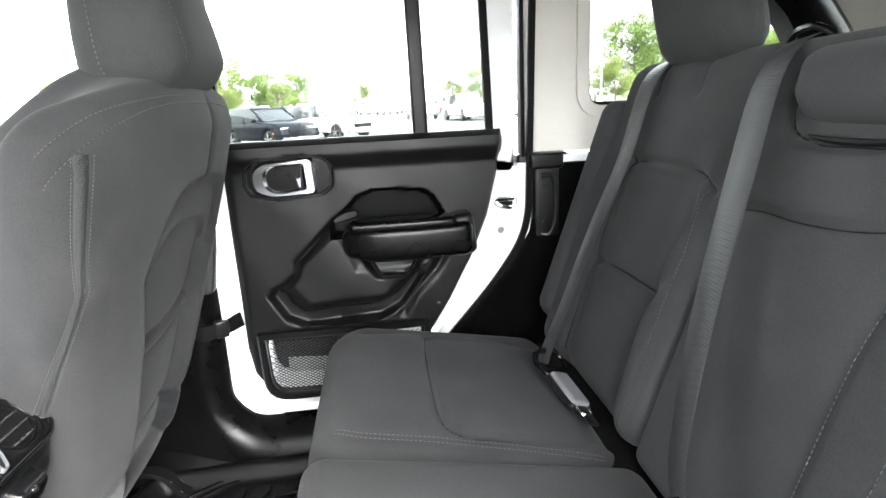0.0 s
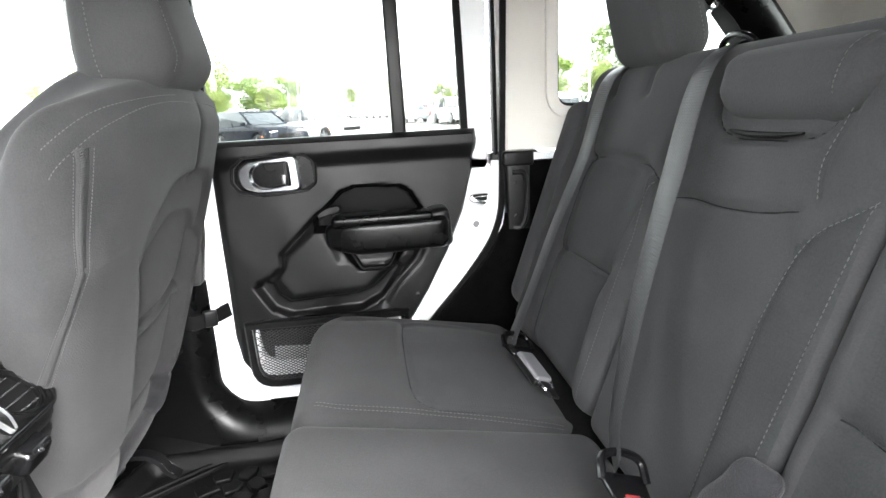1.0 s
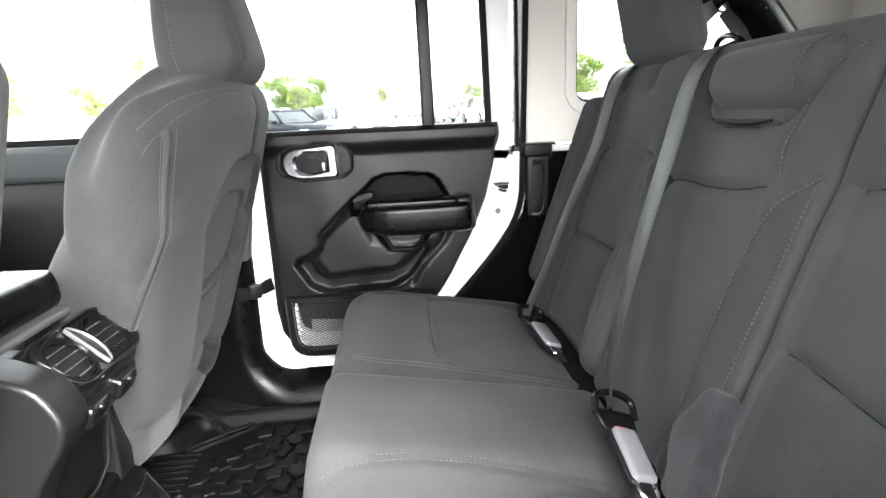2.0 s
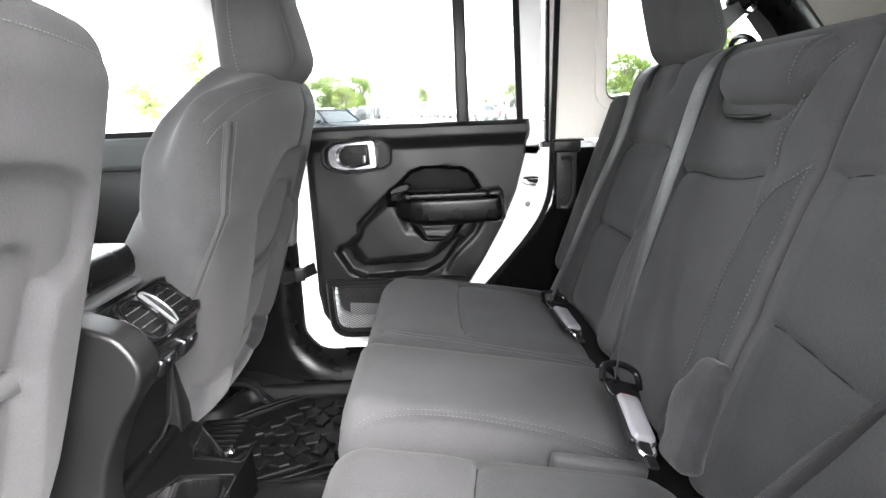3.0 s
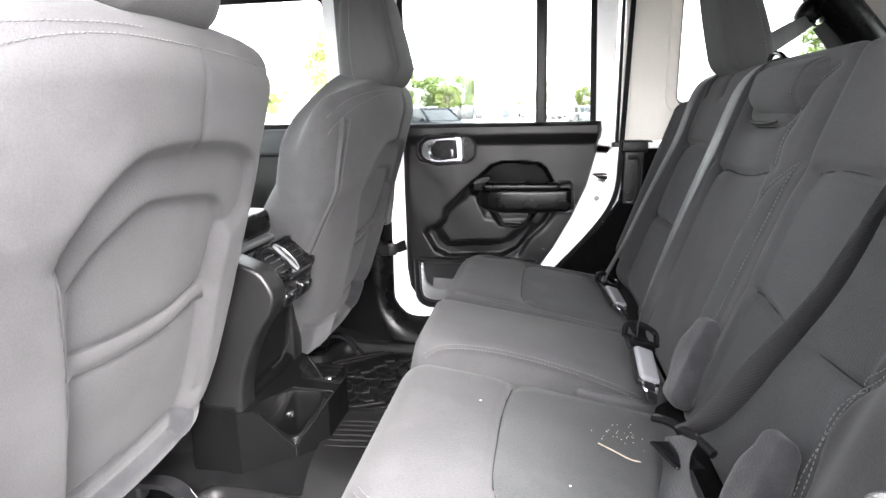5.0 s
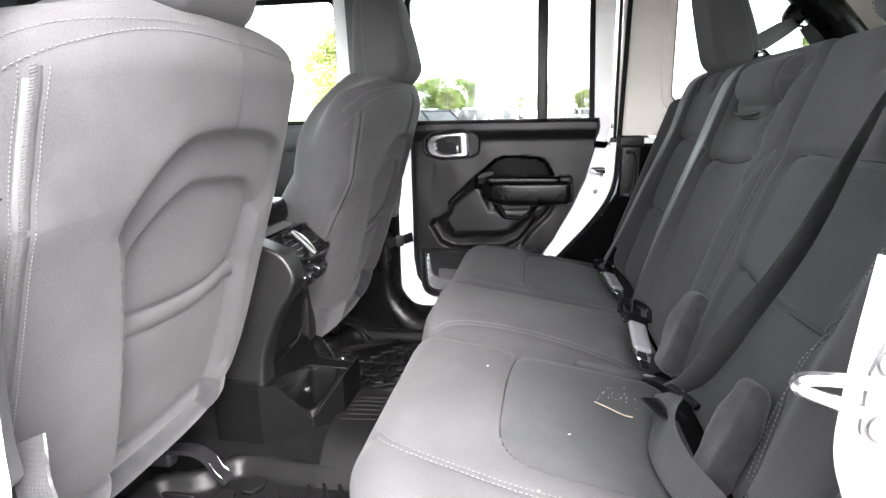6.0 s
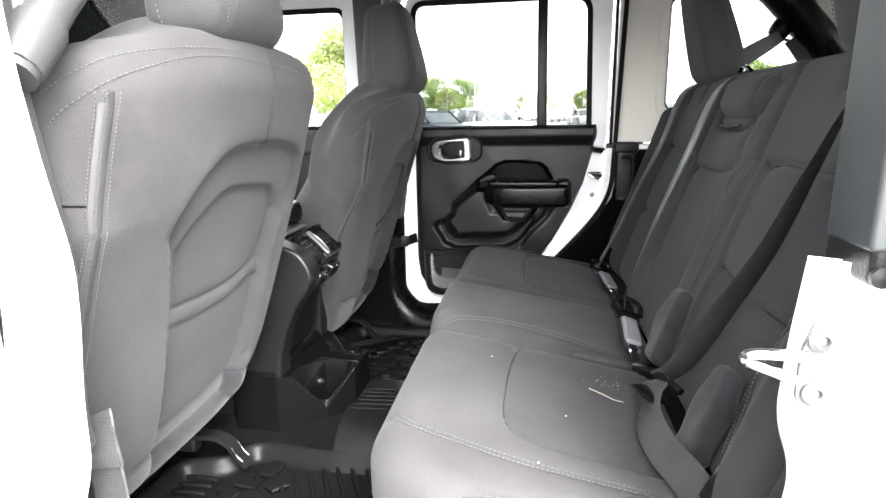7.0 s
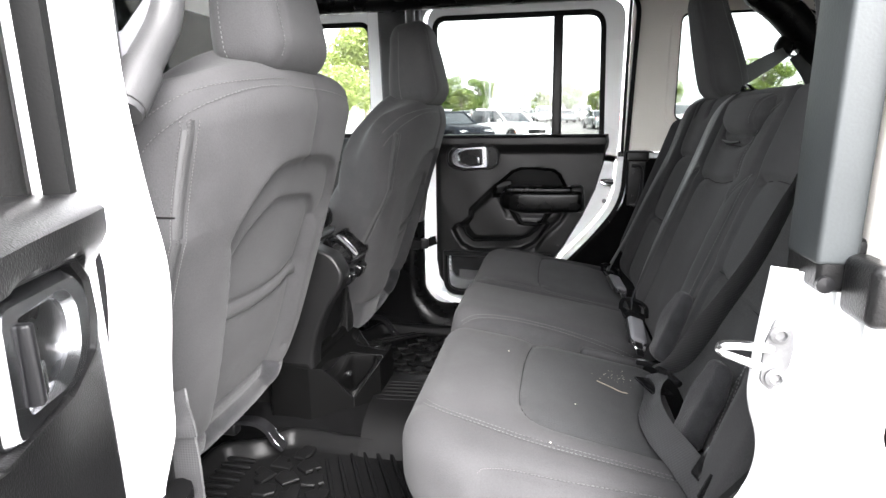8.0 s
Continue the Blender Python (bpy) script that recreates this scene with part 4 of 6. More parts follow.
part("cushion_flap", moved(rbox((0.13, 0.02, 0.05), 0.008, (0, 0, 0), step=0.02, edge=3), pose(-0.075, -0.131, 0.838, 0, 9, -3)), CLOTH, bench)
# near cushion
smn = curve_through([(0.22, -0.042), (0.13, -0.052), (0.03, -0.056), (-0.055, -0.054), (-0.1, -0.03), (-0.115, 0.03), (-0.115, 0.2)], 4)
bol = curve_through([(-0.105, -0.206), (-0.13, -0.175), (-0.15, -0.1), (-0.163, -0.03), (-0.166, 0.05), (-0.165, 0.19)], 4)
arc = curve_through([(-0.25, -0.15), (-0.236, -0.132), (-0.226, -0.08), (-0.222, 0.015), (-0.205, 0.17)], 4)
NEAR_SEAT = [(-0.06, -0.053), (0.03, -0.055), (0.23, -0.043), (0.24, 0.26), (-0.115, 0.26), (-0.115, 0.02), (-0.1, -0.03)]
near_c = Pad(0.51, CW, 0.15, 0.055, cushion_place(-0.385, -0.195, 0.002, corner=-1), [(smn, 0.007, 0.010), (bol, 0.006, 0.005), (arc, 0.006, 0.005)], bulge=0.014, sunk=[(NEAR_SEAT, 0.007)])
seat_pad("cushion", near_c, bench, NEAR_SEAT, stitch=[(bol, 0.004), (bol, -0.004), (arc, 0.004)])

UP, OUT = np.array([0.322, 0, 0.947]), np.array([-0.947, 0, 0.322])


def back_place(yc, s0, depth=0.0, cap=0.0):
    def place(a, b, c):
        s = s0 + b - cap * smooth01(b, 0.20, 0.30)
        base = np.array([0.027, 0, 0.90])
        P = base + s[:, None] * UP + (c - 0.06 + depth)[:, None] * OUT
        P[:, 1] = yc + a
        return P
    return place


def bolsters(at, rise, soft=0.05):
    return lambda a, b: rise * smooth01(np.abs(a), at - soft, at + soft * 0.6) * smooth01(-b, -0.2, -0.05)


# far backrest
hs = curve_through([(0.085, 0.11), (0.0, 0.116), (-0.11, 0.114), (-0.15, 0.106), (-0.178, 0.09)], 4)
ls = curve_through([(0.12, 0.27), (0.095, 0.18), (0.088, 0.11), (0.095, -0.05), (0.10, -0.27)], 4)
rs = curve_through([(-0.178, 0.09), (-0.185, 0.03), (-0.175, -0.03), (-0.14, -0.08), (-0.135, -0.16), (-0.155, -0.28)], 4)
ro = curve_through([(-0.178, 0.09), (-0.19, 0.0), (-0.19, -0.28)], 4)
cr = [(0.09, -0.078), (0.0, -0.074), (-0.135, -0.074)]
FAR_BACK = [(0.085, 0.11), (-0.15, 0.106), (-0.178, 0.05), (-0.135, -0.1), (-0.155, -0.33), (0.1, -0.33)]
far_b = Pad(0.43, 0.60, 0.13, 0.05, back_place(0.385, 0.253, -0.012), [(hs, 0.007, 0.013), (ls, 0.007, 0.008), (rs, 0.006, 0.006), (ro, 0.006, 0.004), (cr, 0.007, 0.010), ([(0.074, 0.285), (0.066, 0.23)], 0.004, 0.010), ([(-0.05, 0.285), (-0.058, 0.23)], 0.004, 0.012)], bulge=0.006, shape=bolsters(0.15, 0.012), sunk=[(FAR_BACK, 0.009)])
seat_pad("backrest", far_b, bench, FAR_BACK, stitch=[(ro, 0.005)])
# middle backrest: y -0.185 to 0.175, with its low head pad
hm = curve_through([(0.16, 0.07), (0.1, 0.075), (0.04, 0.073), (-0.03, 0.078), (-0.08, 0.088)], 4)
dm = curve_through([(-0.143, 0.262), (-0.12, 0.24), (-0.1, 0.208), (-0.094, 0.17), (-0.09, 0.135), (-0.1, 0.1)], 4)
dn = curve_through([(-0.161, 0.11), (-0.145, 0.095), (-0.115, 0.07), (-0.1, 0.03), (-0.09, -0.03), (-0.09, -0.15), (-0.09, -0.25)], 4)
de = [(-0.158, 0.108), (-0.157, 0.06), (-0.155, 0.0), (-0.15, -0.15)]
pocket = curve_through([(0.115, 0.21), (0.10, 0.172), (0.058, 0.158), (0.012, 0.157), (-0.046, 0.16), (-0.073, 0.173), (-0.085, 0.2)], 4)
mid_b = Pad(0.336, 0.61, 0.125, 0.022, back_place(0.006, 0.258, -0.008, 0.022), [(hm, 0.008, 0.009), (dm, 0.005, 0.005), (dn, 0.005, 0.005), (pocket, 0.006, 0.010)], bulge=0.008, sunk=[([(0.2, 0.075), (-0.085, 0.08), (-0.1, 0.04), (-0.092, -0.03), (-0.09, -0.35), (0.2, -0.35)], 0.007)])
seat_pad("backrest", mid_b, bench, [(-0.095, 0.05), (-0.14, 0.1), (-0.162, 0.105), (-0.162, -0.2), (-0.09, -0.2)], stitch=[(dm, 0.0), (dn, 0.0), (de, 0.0)], thread=THREAD_MID)


def head_pad_place(a, b, c):
    s = 0.484 + b + 0.03 * np.abs(a / 0.115) ** 4 * smooth01(-b, -0.01, 0.045)
    base = np.array([0.027, 0, 0.90])
    k = c - 0.021 - 0.02 * smooth01(b, 0.01, 0.05)
    P = base + s[:, None] * UP + k[:, None] * OUT
    P[:, 1] = 0.002 + a * (1 + 0.10 * smooth01(b, -0.01, 0.05))
    return P


hp = Pad(0.226, 0.102, 0.07, 0.03, head_pad_place, [([(-0.088, -0.046), (-0.088, 0.045)], 0.003, 0.004)], bulge=0.008)
seat_pad("center_head_pad", hp, bench, label="low charcoal cloth centre head pad", stitch=[([(-0.083, -0.036), (-0.083, 0.04)], 0.0)], thread=THREAD_DIM)
slot = []
for q in np.linspace(-1, 1, 13):
    sag = 0.004 * (1 - q * q)
    slot.append((0.152 - 0.34 * sag + 0.004, 0.0 + 0.058 * q, 1.3 - sag))
part("pocket_slot", tube(slot, [0.0015 + 0.0028 * (1 - q * q) for q in np.linspace(-1, 1, 13)], 8), SEAL, bench, "dark slot under the head pad")
# near backrest: y -0.195 to -0.645
hn = curve_through([(0.21, 0.108), (0.15, 0.116), (0.07, 0.115), (-0.025, 0.116), (-0.06, 0.105), (-0.085, 0.09)], 4)
cn = curve_through([(0.212, -0.069), (0.157, -0.074), (0.073, -0.082), (0.0, -0.08), (-0.066, -0.078)], 4)
ln = curve_through([(-0.085, 0.09), (-0.11, 0.05), (-0.12, 0.01), (-0.108, -0.04), (-0.072, -0.078), (-0.06, -0.12), (-0.075, -0.17), (-0.09, -0.26)], 4)
NEAR_BACK = [(0.214, 0.108), (-0.05, 0.108), (-0.11, 0.04), (-0.072, -0.078), (-0.06, -0.33), (0.21, -0.33)]
near_b = Pad(0.484, 0.60, 0.13, 0.024, back_place(-0.403, 0.253, -0.012, 0.012), [(hn, 0.008, 0.013), (cn, 0.007, 0.010), (ln, 0.006, 0.009), ([(0.074, 0.285), (0.066, 0.23)], 0.004, 0.010), ([(-0.05, 0.285), (-0.058, 0.23)], 0.004, 0.012)], bulge=0.006, shape=lambda a, b: 0.034 * smooth01(-a, 0.085, 0.17) * smooth01(-b, -0.12, 0.0), sunk=[(NEAR_BACK, 0.009)])
seat_pad("backrest", near_b, bench, NEAR_BACK, stitch=[(ln, 0.005), (ln, -0.004)], thread=THREAD)
# fleece end flaps where the backs divide, and the outer side pads
for x, y, z, w, h, seed in ((0.034, -0.162, 0.945, 0.052, 0.145, 1.0), (0.024, -0.452, 0.93, 0.05, 0.14, 4.0)):
    size = (0.036, w * 1.35, h)
    v, f = shell(*(axis_steps(q, 0.016, 0.006, 5) for q in size))
    P = rounded(v, size, 0.016)
    up = smooth01(P[:, 2], 0.0, h / 2)
    P[:, 1] = P[:, 1] * (1 - 0.4 * up) - 0.012 * up + 0.003 * np.sin(P[:, 2] * 45 + seed) + 0.001 * np.sin(P[:, 2] * 150 + P[:, 0] * 140)
    P[:, 0] = P[:, 0] * (1 - 0.3 * up) + 0.002 * np.sin(P[:, 2] * 45 + P[:, 1] * 60 + seed * 2)
    part("fleece_flap", moved((P, f), pose(x, y, z, -6, 18, 4)), FLEECE, bench, "fuzzy charcoal fleece flap", sharp=0)
for y in (0.588, -0.66):
    part("side_pad", moved(rbox((0.10, 0.075, 0.46), 0.034, step=0.05, edge=4), pose(0.135, y, 1.12, 0, 19, 0)), CLOTH, bench, sharp=0)


def head_rest(name, w, h, t, m, parent, post=0.07):
    """A deep rounded headrest, narrower and thinner towards its top, its back face at +x."""
    def place(a, b, c):
        up = smooth01(b, -h * 0.45, h * 0.5)
        k = 1 - 0.20 * up ** 2
        thin = 1 - 0.28 * up - 0.12 * smooth01(-b, h * 0.3, h * 0.5)
        P = np.stack([c * thin + 0.012 * up - 0.10 * (a / w) ** 2 * t * (c > 0), a * k, b - 0.02 * (2 * a / w) ** 2 * smooth01(b, 0, h / 2)], axis=1)
        return moved((P, []), m)[0]
    line = [(-w / 2 + 0.028, -h * 0.46), (-w / 2 + 0.026, 0.0), (-w / 2 + 0.036, h * 0.42)]
    other = [(-a, b) for a, b in line]
    pad = Pad(w, h, t, 0.042, place, [(line, 0.005, 0.004), (other, 0.005, 0.004)], step=0.009, bulge=0.006)
    ob = part(name, pad.geo(), CLOTH, parent, "charcoal cloth headrest", sharp=0)
    part("stitching", pad.stitches(line, thick=0.0007, offset=0.005), THREAD_DIM, ob, sharp=0)
    # a stitched seam round each side towards the face
    for sgn in (-1, 1):
        pts = pad.put(np.array([(sgn * w / 2, b, -t * 0.22) for b in np.linspace(-h * 0.47, h * 0.47, int(h / 0.0035))]))
        part("side_stitching", join(*(tube([pts[i], pts[i + 1]], 0.0009, 4) for i in range(0, len(pts) - 1, 2))), THREAD_DIM, ob, sharp=0)
    for y in (-0.065, 0.065):
        part("post", moved(tube([(-0.005, y, -h / 2 - post), (-0.005, y, -h / 2 + 0.03)], 0.006, 10), m), STEEL, ob, "steel headrest post")
    return ob


head_rest("headrest", 0.215, 0.30, 0.09, pose(0.205, 0.372, 1.538, 0, 13, 180), bench)
head_rest("headrest", 0.215, 0.30, 0.09, pose(0.205, -0.372, 1.538, 0, 13, 180), bench)

# ---- front seats ----
SY = -0.40
TUCK = [0.0]


def front_back_place(a, b, c):
    z = 1.075 + b
    thin = 1 - 0.38 * np.clip((z - 0.85) / 0.55, 0, 1)
    c = np.where(c < 0.12, 0.12 - (0.12 - c) * thin, c) - 0.05
    # rear face leans back, wraps forward at the sides and shoulders
    drop = 0.022 * (np.abs(a) / 0.28) ** 3 + np.where(a < 0, 5.0, 0.8) * np.maximum(0, z - 1.22) * a * a + 0.12 * np.maximum(0, z - 1.37) + 0.25 * np.maximum(0, 0.9 - z) * 0.3
    front_taper = 1 - 0.16 * np.clip((z - 0.95) / 0.45, 0, 1) * smooth01(0.07 - c, 0.0, 0.12)
    width = front_taper - np.where(a < 0, 0.10, 0.03) * smooth01(z, 0.9, 0.74) - 0.03 * smooth01(1.0 - z, 0, 0.2)
    rear = smooth01(c, -0.04, 0.06)
    width = width - np.where(a < 0, TUCK[0], 0.0) * smooth01(1.32 - z, 0, 0.45)
    crown = (np.where(a < 0, 2.2, 0.45) * (1 - rear) + np.where(a < 0, 0.6, 0.1) * rear) * np.maximum(0, np.abs(a) - 0.04) ** 2 * np.clip((z - 0.98) / 0.42, 0, 1)
    P = np.stack([-0.628 + 0.33 * (z - 1.295) + (c - 0.07) * 0.95 - drop * 0.9, SY + a * width, z - (c - 0.07) * 0.313 - crown], axis=1)
    return P


ARCH_TOP = curve_through([(-0.146, 0.105), (-0.138, 0.128), (-0.109, 0.16), (-0.06, 0.198), (-0.015, 0.21), (0.06, 0.212), (0.155, 0.206), (0.222, 0.185), (0.245, 0.14), (0.236, 0.098), (0.19, 0.074)], 4)
ARCH_OUT = [(-0.08, -0.32), (-0.112, -0.05)] + [tuple(p) for p in ARCH_TOP] + [(0.18, -0.01), (0.225, -0.32)]
PANEL_TOP = curve_through([(-0.112, 0.065), (-0.085, 0.095), (-0.022, 0.134), (0.02, 0.14), (0.125, 0.131), (0.165, 0.114), (0.186, 0.082), (0.183, 0.05), (0.178, 0.), (0.2, -0.12), (0.222, -0.22)], 4)
ARCH_IN = [(-0.08, -0.32), (-0.105, -0.05)] + [tuple(p) for p in PANEL_TOP] + [(0.225, -0.32)]


def arch_shape(a, b):
    outer_arch = inside(a, b, ARCH_OUT)
    inner_arch = inside(a, b, ARCH_IN)
    return -0.022 * smooth01(outer_arch, -0.006, 0.013) - 0.014 * smooth01(inner_arch, -0.006, 0.009)


def front_seat(name, label, zip_line, head_size, hem_lift=0.0):
    seat = thing(name, (-0.85, SY, 0.58), label, "car seat", "front seats")
    piping = curve_through([(-0.082, -0.315), (-0.095, -0.18), (-0.112, -0.05), (-0.146, 0.105)], 5)
    pkt = curve_through([(-0.106, -0.027), (0.0, -0.035), (0.1, -0.032), (0.176, -0.01)], 4)
    pkt2 = [(p[0], p[1] - 0.033) for p in pkt]
    topseam = curve_through([(-0.296, 0.266), (-0.266, 0.29), (-0.236, 0.305), (-0.196, 0.316), (-0.12, 0.33), (0.0, 0.33), (0.12, 0.328), (0.28, 0.316)], 5)
    topseam2 = curve_through([(-0.297, 0.308), (-0.257, 0.326), (-0.21, 0.346), (-0.15, 0.351), (-0.05, 0.352)], 5)
    vseam = [(0.046, 0.325), (0.054, 0.27), (0.061, 0.212)]
    zp = curve_through(zip_line, 6)
    hem = curve_through([(-0.28, hem_lift - 0.25), (-0.1, hem_lift - 0.257), (0.05, hem_lift - 0.265), (0.27, hem_lift - 0.265)], 4)
    pad = Pad(0.61, 0.70, 0.24, 0.06, front_back_place, [(ARCH_TOP, 0.004, 0.005), (piping, 0.005, 0.005), (PANEL_TOP, 0.004, 0.006), (pkt, 0.004, 0.007), (pkt2, 0.004, 0.006), (topseam, 0.0045, 0.004), (topseam2, 0.0045, 0.004), (vseam, 0.004, 0.007), (hem, 0.006, 0.006)], step=0.0042, bulge=0.008, shape=arch_shape)
    bk = part("backrest", pad.geo(), [CLOTH, FLEECE], seat, sharp=0, index=pad.zones([(-0.4, -0.4), (0.4, -0.4), (0.4, hem_lift - 0.262), (-0.4, hem_lift - 0.25)]))
    part("piping", tube(pad.put(np.array([(p[0], p[1], 0.12) for p in piping]), 0.0022), 0.0032, 8), CLOTH, bk, "corded piping", sharp=0)
    for line in (topseam, topseam2):
        part("stitching", pad.stitches(line, offset=0.005, thick=0.0007), THREAD_DIM, bk, sharp=0)
    part("zip_tape", pad_strip(pad, zp, 0.016, 0.0006), ZIP, bk, "grey zip along the backrest", sharp=0)
    part("zip_stitching", pad.stitches(zp, offset=0.011, pitch=0.0045, length=0.0032, thick=0.0006), THREAD_DIM, bk, sharp=0)
    part("zip_stitching", pad.stitches(zp, offset=-0.011, pitch=0.0045, length=0.0032, thick=0.0006), THREAD_DIM, bk, sharp=0)
    part("zip_teeth", zip_teeth(pad, zp), ZIP, bk, sharp=0)
    part("pocket_flap", pad_strip(pad, [(p[0], p[1] - 0.018) for p in pkt], 0.030, 0.004), CLOTH, bk, "elastic pocket edge", sharp=0)
    # front bolsters and side panel of the back
    part("seat_cushion", moved(rbox((0.50, 0.54, 0.10), 0.045, step=0.08, edge=4), pose(-1.15, SY, 0.945, 0, 6, 0)), CLOTH, seat, sharp=0)
    part("seat_frame", rbox((0.46, 0.42, 0.22), 0.03, (-1.14, SY, 0.79)), CARPET, seat)
    for y in (-0.2, 0.2):
        part("seat_rail", rbox((0.50, 0.03, 0.035), 0.008, (-1.17, SY + y, 0.645)), BLACK_METAL, seat)
        curve = curve_through([(-0.93, SY + y, 0.662), (-0.875, SY + y, 0.665), (-0.845, SY + y + 0.002, 0.648), (-0.83, SY + y + 0.006, 0.618), (-0.81, SY + y + 0.008, 0.598)], 4)
        foot = part("rail_foot", ribbon(curve, (0, 1, 0), 0.03, 0.012), BLACK_METAL, seat, "black curved rail foot")
        # thin bright strips added as the highlights along the foot's bend
        for e in (-0.013, 0.013):
            part("foot_highlight", tube([(p[0] + 0.004, p[1] + e, p[2] + 0.005) for p in curve[9:15]], [0.0004, 0.001, 0.0012, 0.0012, 0.001, 0.0004], 6), STEEL, foot, "bright strip standing in for a highlight")
    head_rest("headrest", *head_size, pose(-0.668, SY + 0.006, 1.535, 0, -10, 0), seat, post=0.06)
    return seat


def pad_strip(pad, line, width, lift):
    """A strip that follows a line of a pad's face."""
    pts = np.array([np.array(p, dtype=float) for p in line])
    t = np.gradient(pts, axis=0)
    t /= np.linalg.norm(t, axis=1, keepdims=True)
    nrm = np.stack([-t[:, 1], t[:, 0]], axis=1)
    rows = []
    for k, up in ((-0.5, -0.001), (-0.42, lift), (0.0, lift * 1.25), (0.42, lift), (0.5, -0.001)):
        q = pts + nrm * width * k
        rows.append(pad.put(pad.on_face(q[:, 0], q[:, 1]), up))
    V = np.concatenate(rows)
    n = len(pts)
    F = [(r * n + i, r * n + i + 1, (r + 1) * n + i + 1, (r + 1) * n + i) for r in range(4) for i in range(n - 1)]
    return V, F


def zip_teeth(pad, line):
    pts = np.array([np.array(p, dtype=float) for p in line])
    s = np.concatenate([[0], np.cumsum(np.linalg.norm(np.diff(pts, axis=0), axis=1))])
    geos = []
    for k in range(int(s[-1] / 0.003)):
        a, b = np.interp(k * 0.003, s, pts[:, 0]), np.interp(k * 0.003, s, pts[:, 1])
        W = pad.put(pad.on_face([a - 0.003, a + 0.003], [b - 0.0008, b + 0.0008]), 0.0008)
        geos.append(tube(W, 0.0006, 4))
    return join(*geos)


front_seat("bucket_seat", "charcoal cloth driver seat with zipped back and pocket", [(-0.237, 0.3), (-0.254, 0.217), (-0.266, 0.139), (-0.266, 0.02), (-0.262, -0.26)], (0.212, 0.235, 0.128))
TUCK[0] = 0.25
passenger_seat = front_seat("bucket_seat", "charcoal cloth passenger seat with zipped back and pocket", [(-0.25, 0.298), (-0.27, 0.21), (-0.30, 0.11), (-0.33, 0.03), (-0.365, -0.12), (-0.39, -0.25)], (0.235, 0.24, 0.15), 0.03)
passenger_seat.matrix_basis = Matrix.Translation((-0.85 + 0.055, SY + 0.80, 0.55))


# ---- console between the front seats ----
console = thing("center_console", (-0.75, 0.05, 0.58), "black plastic centre console with rear vents and cupholders", "console")
part("console_body", rbox((0.42, 0.24, 0.40), 0.03, (-1.05, 0.06, 0.80), edge=3), PLASTIC, console)
part("armrest_lid", rbox((0.34, 0.25, 0.06), 0.026, (-0.965, 0.05, 1.10), (0, 2, 0), step=0.06, edge=4), SOFT, console, "black padded armrest lid")
part("lid_trim", rbox((0.22, 0.252, 0.012), 0.005, (-0.90, 0.05, 1.066), (0, 3, 0)), SILVER, console, "silver strip under the lid")
AT = Matrix.Translation((0.014, 0.022, -0.077))
# column: two curved legs and the recessed back between them
leg = [(-0.87, 0.80), (-0.79, 0.80), (-0.786, 0.87), (-0.770, 0.93), (-0.742, 0.99), (-0.706, 1.04), (-0.695, 1.075), (-0.72, 1.12), (-0.80, 1.15), (-0.90, 1.13), (-0.88, 1.0)]
short_leg = [(-0.87, 0.80), (-0.79, 0.80), (-0.787, 0.88), (-0.785, 0.96), (-0.80, 1.05), (-0.90, 1.09), (-0.88, 1.0)]
for y0, w, line in ((-0.108, 0.058, leg), (0.142, 0.05, short_leg)):
    part("column_leg", moved(prism(rounded_outline(line, 0.02, 3), w, 0.024, side(y0), seg=5), AT), PLASTIC, console)
part("column_plinth", rbox((0.12, 0.30, 0.21), 0.012, (-0.838, 0.062, 0.665), edge=3), PIT, console)
part("column_back", moved(rbox((0.03, 0.22, 0.34), 0.006, (-0.815, 0.045, 0.94), (0, 10, 0)), AT), PLASTIC, console)
part("back_ridge", moved(tube([(-0.775, 0.118, 0.98), (-0.792, 0.118, 0.88), (-0.797, 0.09, 0.855), (-0.80, 0.05, 0.85)], 0.003, 6), AT), PLASTIC, console)
# vent head: its face looks back and up
FACE = Matrix.Translation((-0.724, 0.068, 1.030)) @ Matrix.Rotation(radians(44), 4, "Y") @ Matrix(((0, -1, 0, 0), (1, 0, 0, 0), (0, 0, 1, 0), (0, 0, 0, 1)))
rim = rounded_outline([(-0.092, 0.048), (0.092, 0.048), (0.092, -0.040), (-0.092, -0.040)], 0.034, 7)
part("vent_hood", prism(inset(rim, -0.009), 0.10, 0.022, FACE @ Matrix.Translation((0, 0, -0.105)), seg=5), PLASTIC, console)
head = part("vent_face", ring_plate(rim, inset(rim, 0.006), 0.016, FACE @ Matrix.Translation((0, 0, -0.008)), 0.004), GLOSS, console, "gloss black vent bezel")
WELL_R = 0.0335


def face_relief():
    """The plate behind the bezel: a shallow dish with two round vent wells."""
    nx, ny = 130, 70
    X, Y = np.meshgrid(np.linspace(-0.092, 0.092, nx), np.linspace(-0.040, 0.048, ny))
    Z = 0.003 - 0.003 * smooth01(inside(X, Y, rim), 0.004, 0.014)
    for sgn in (-1, 1):
        d = WELL_R - np.hypot(X - sgn * 0.047, Y - 0.004)
        Z += 0.0035 * np.exp(-((d + 0.003) / 0.0025) ** 2) - 0.032 * smooth01(d, 0.0, 0.004)
    keep = (inside(X, Y, rim) > 0.003).ravel()
    F = [(j * nx + i, j * nx + i + 1, (j + 1) * nx + i + 1, (j + 1) * nx + i) for j in range(ny - 1) for i in range(nx - 1)]
    return np.stack([X, Y, Z], axis=-1).reshape(-1, 3), [q for q in F if all(keep[k] for k in q)]


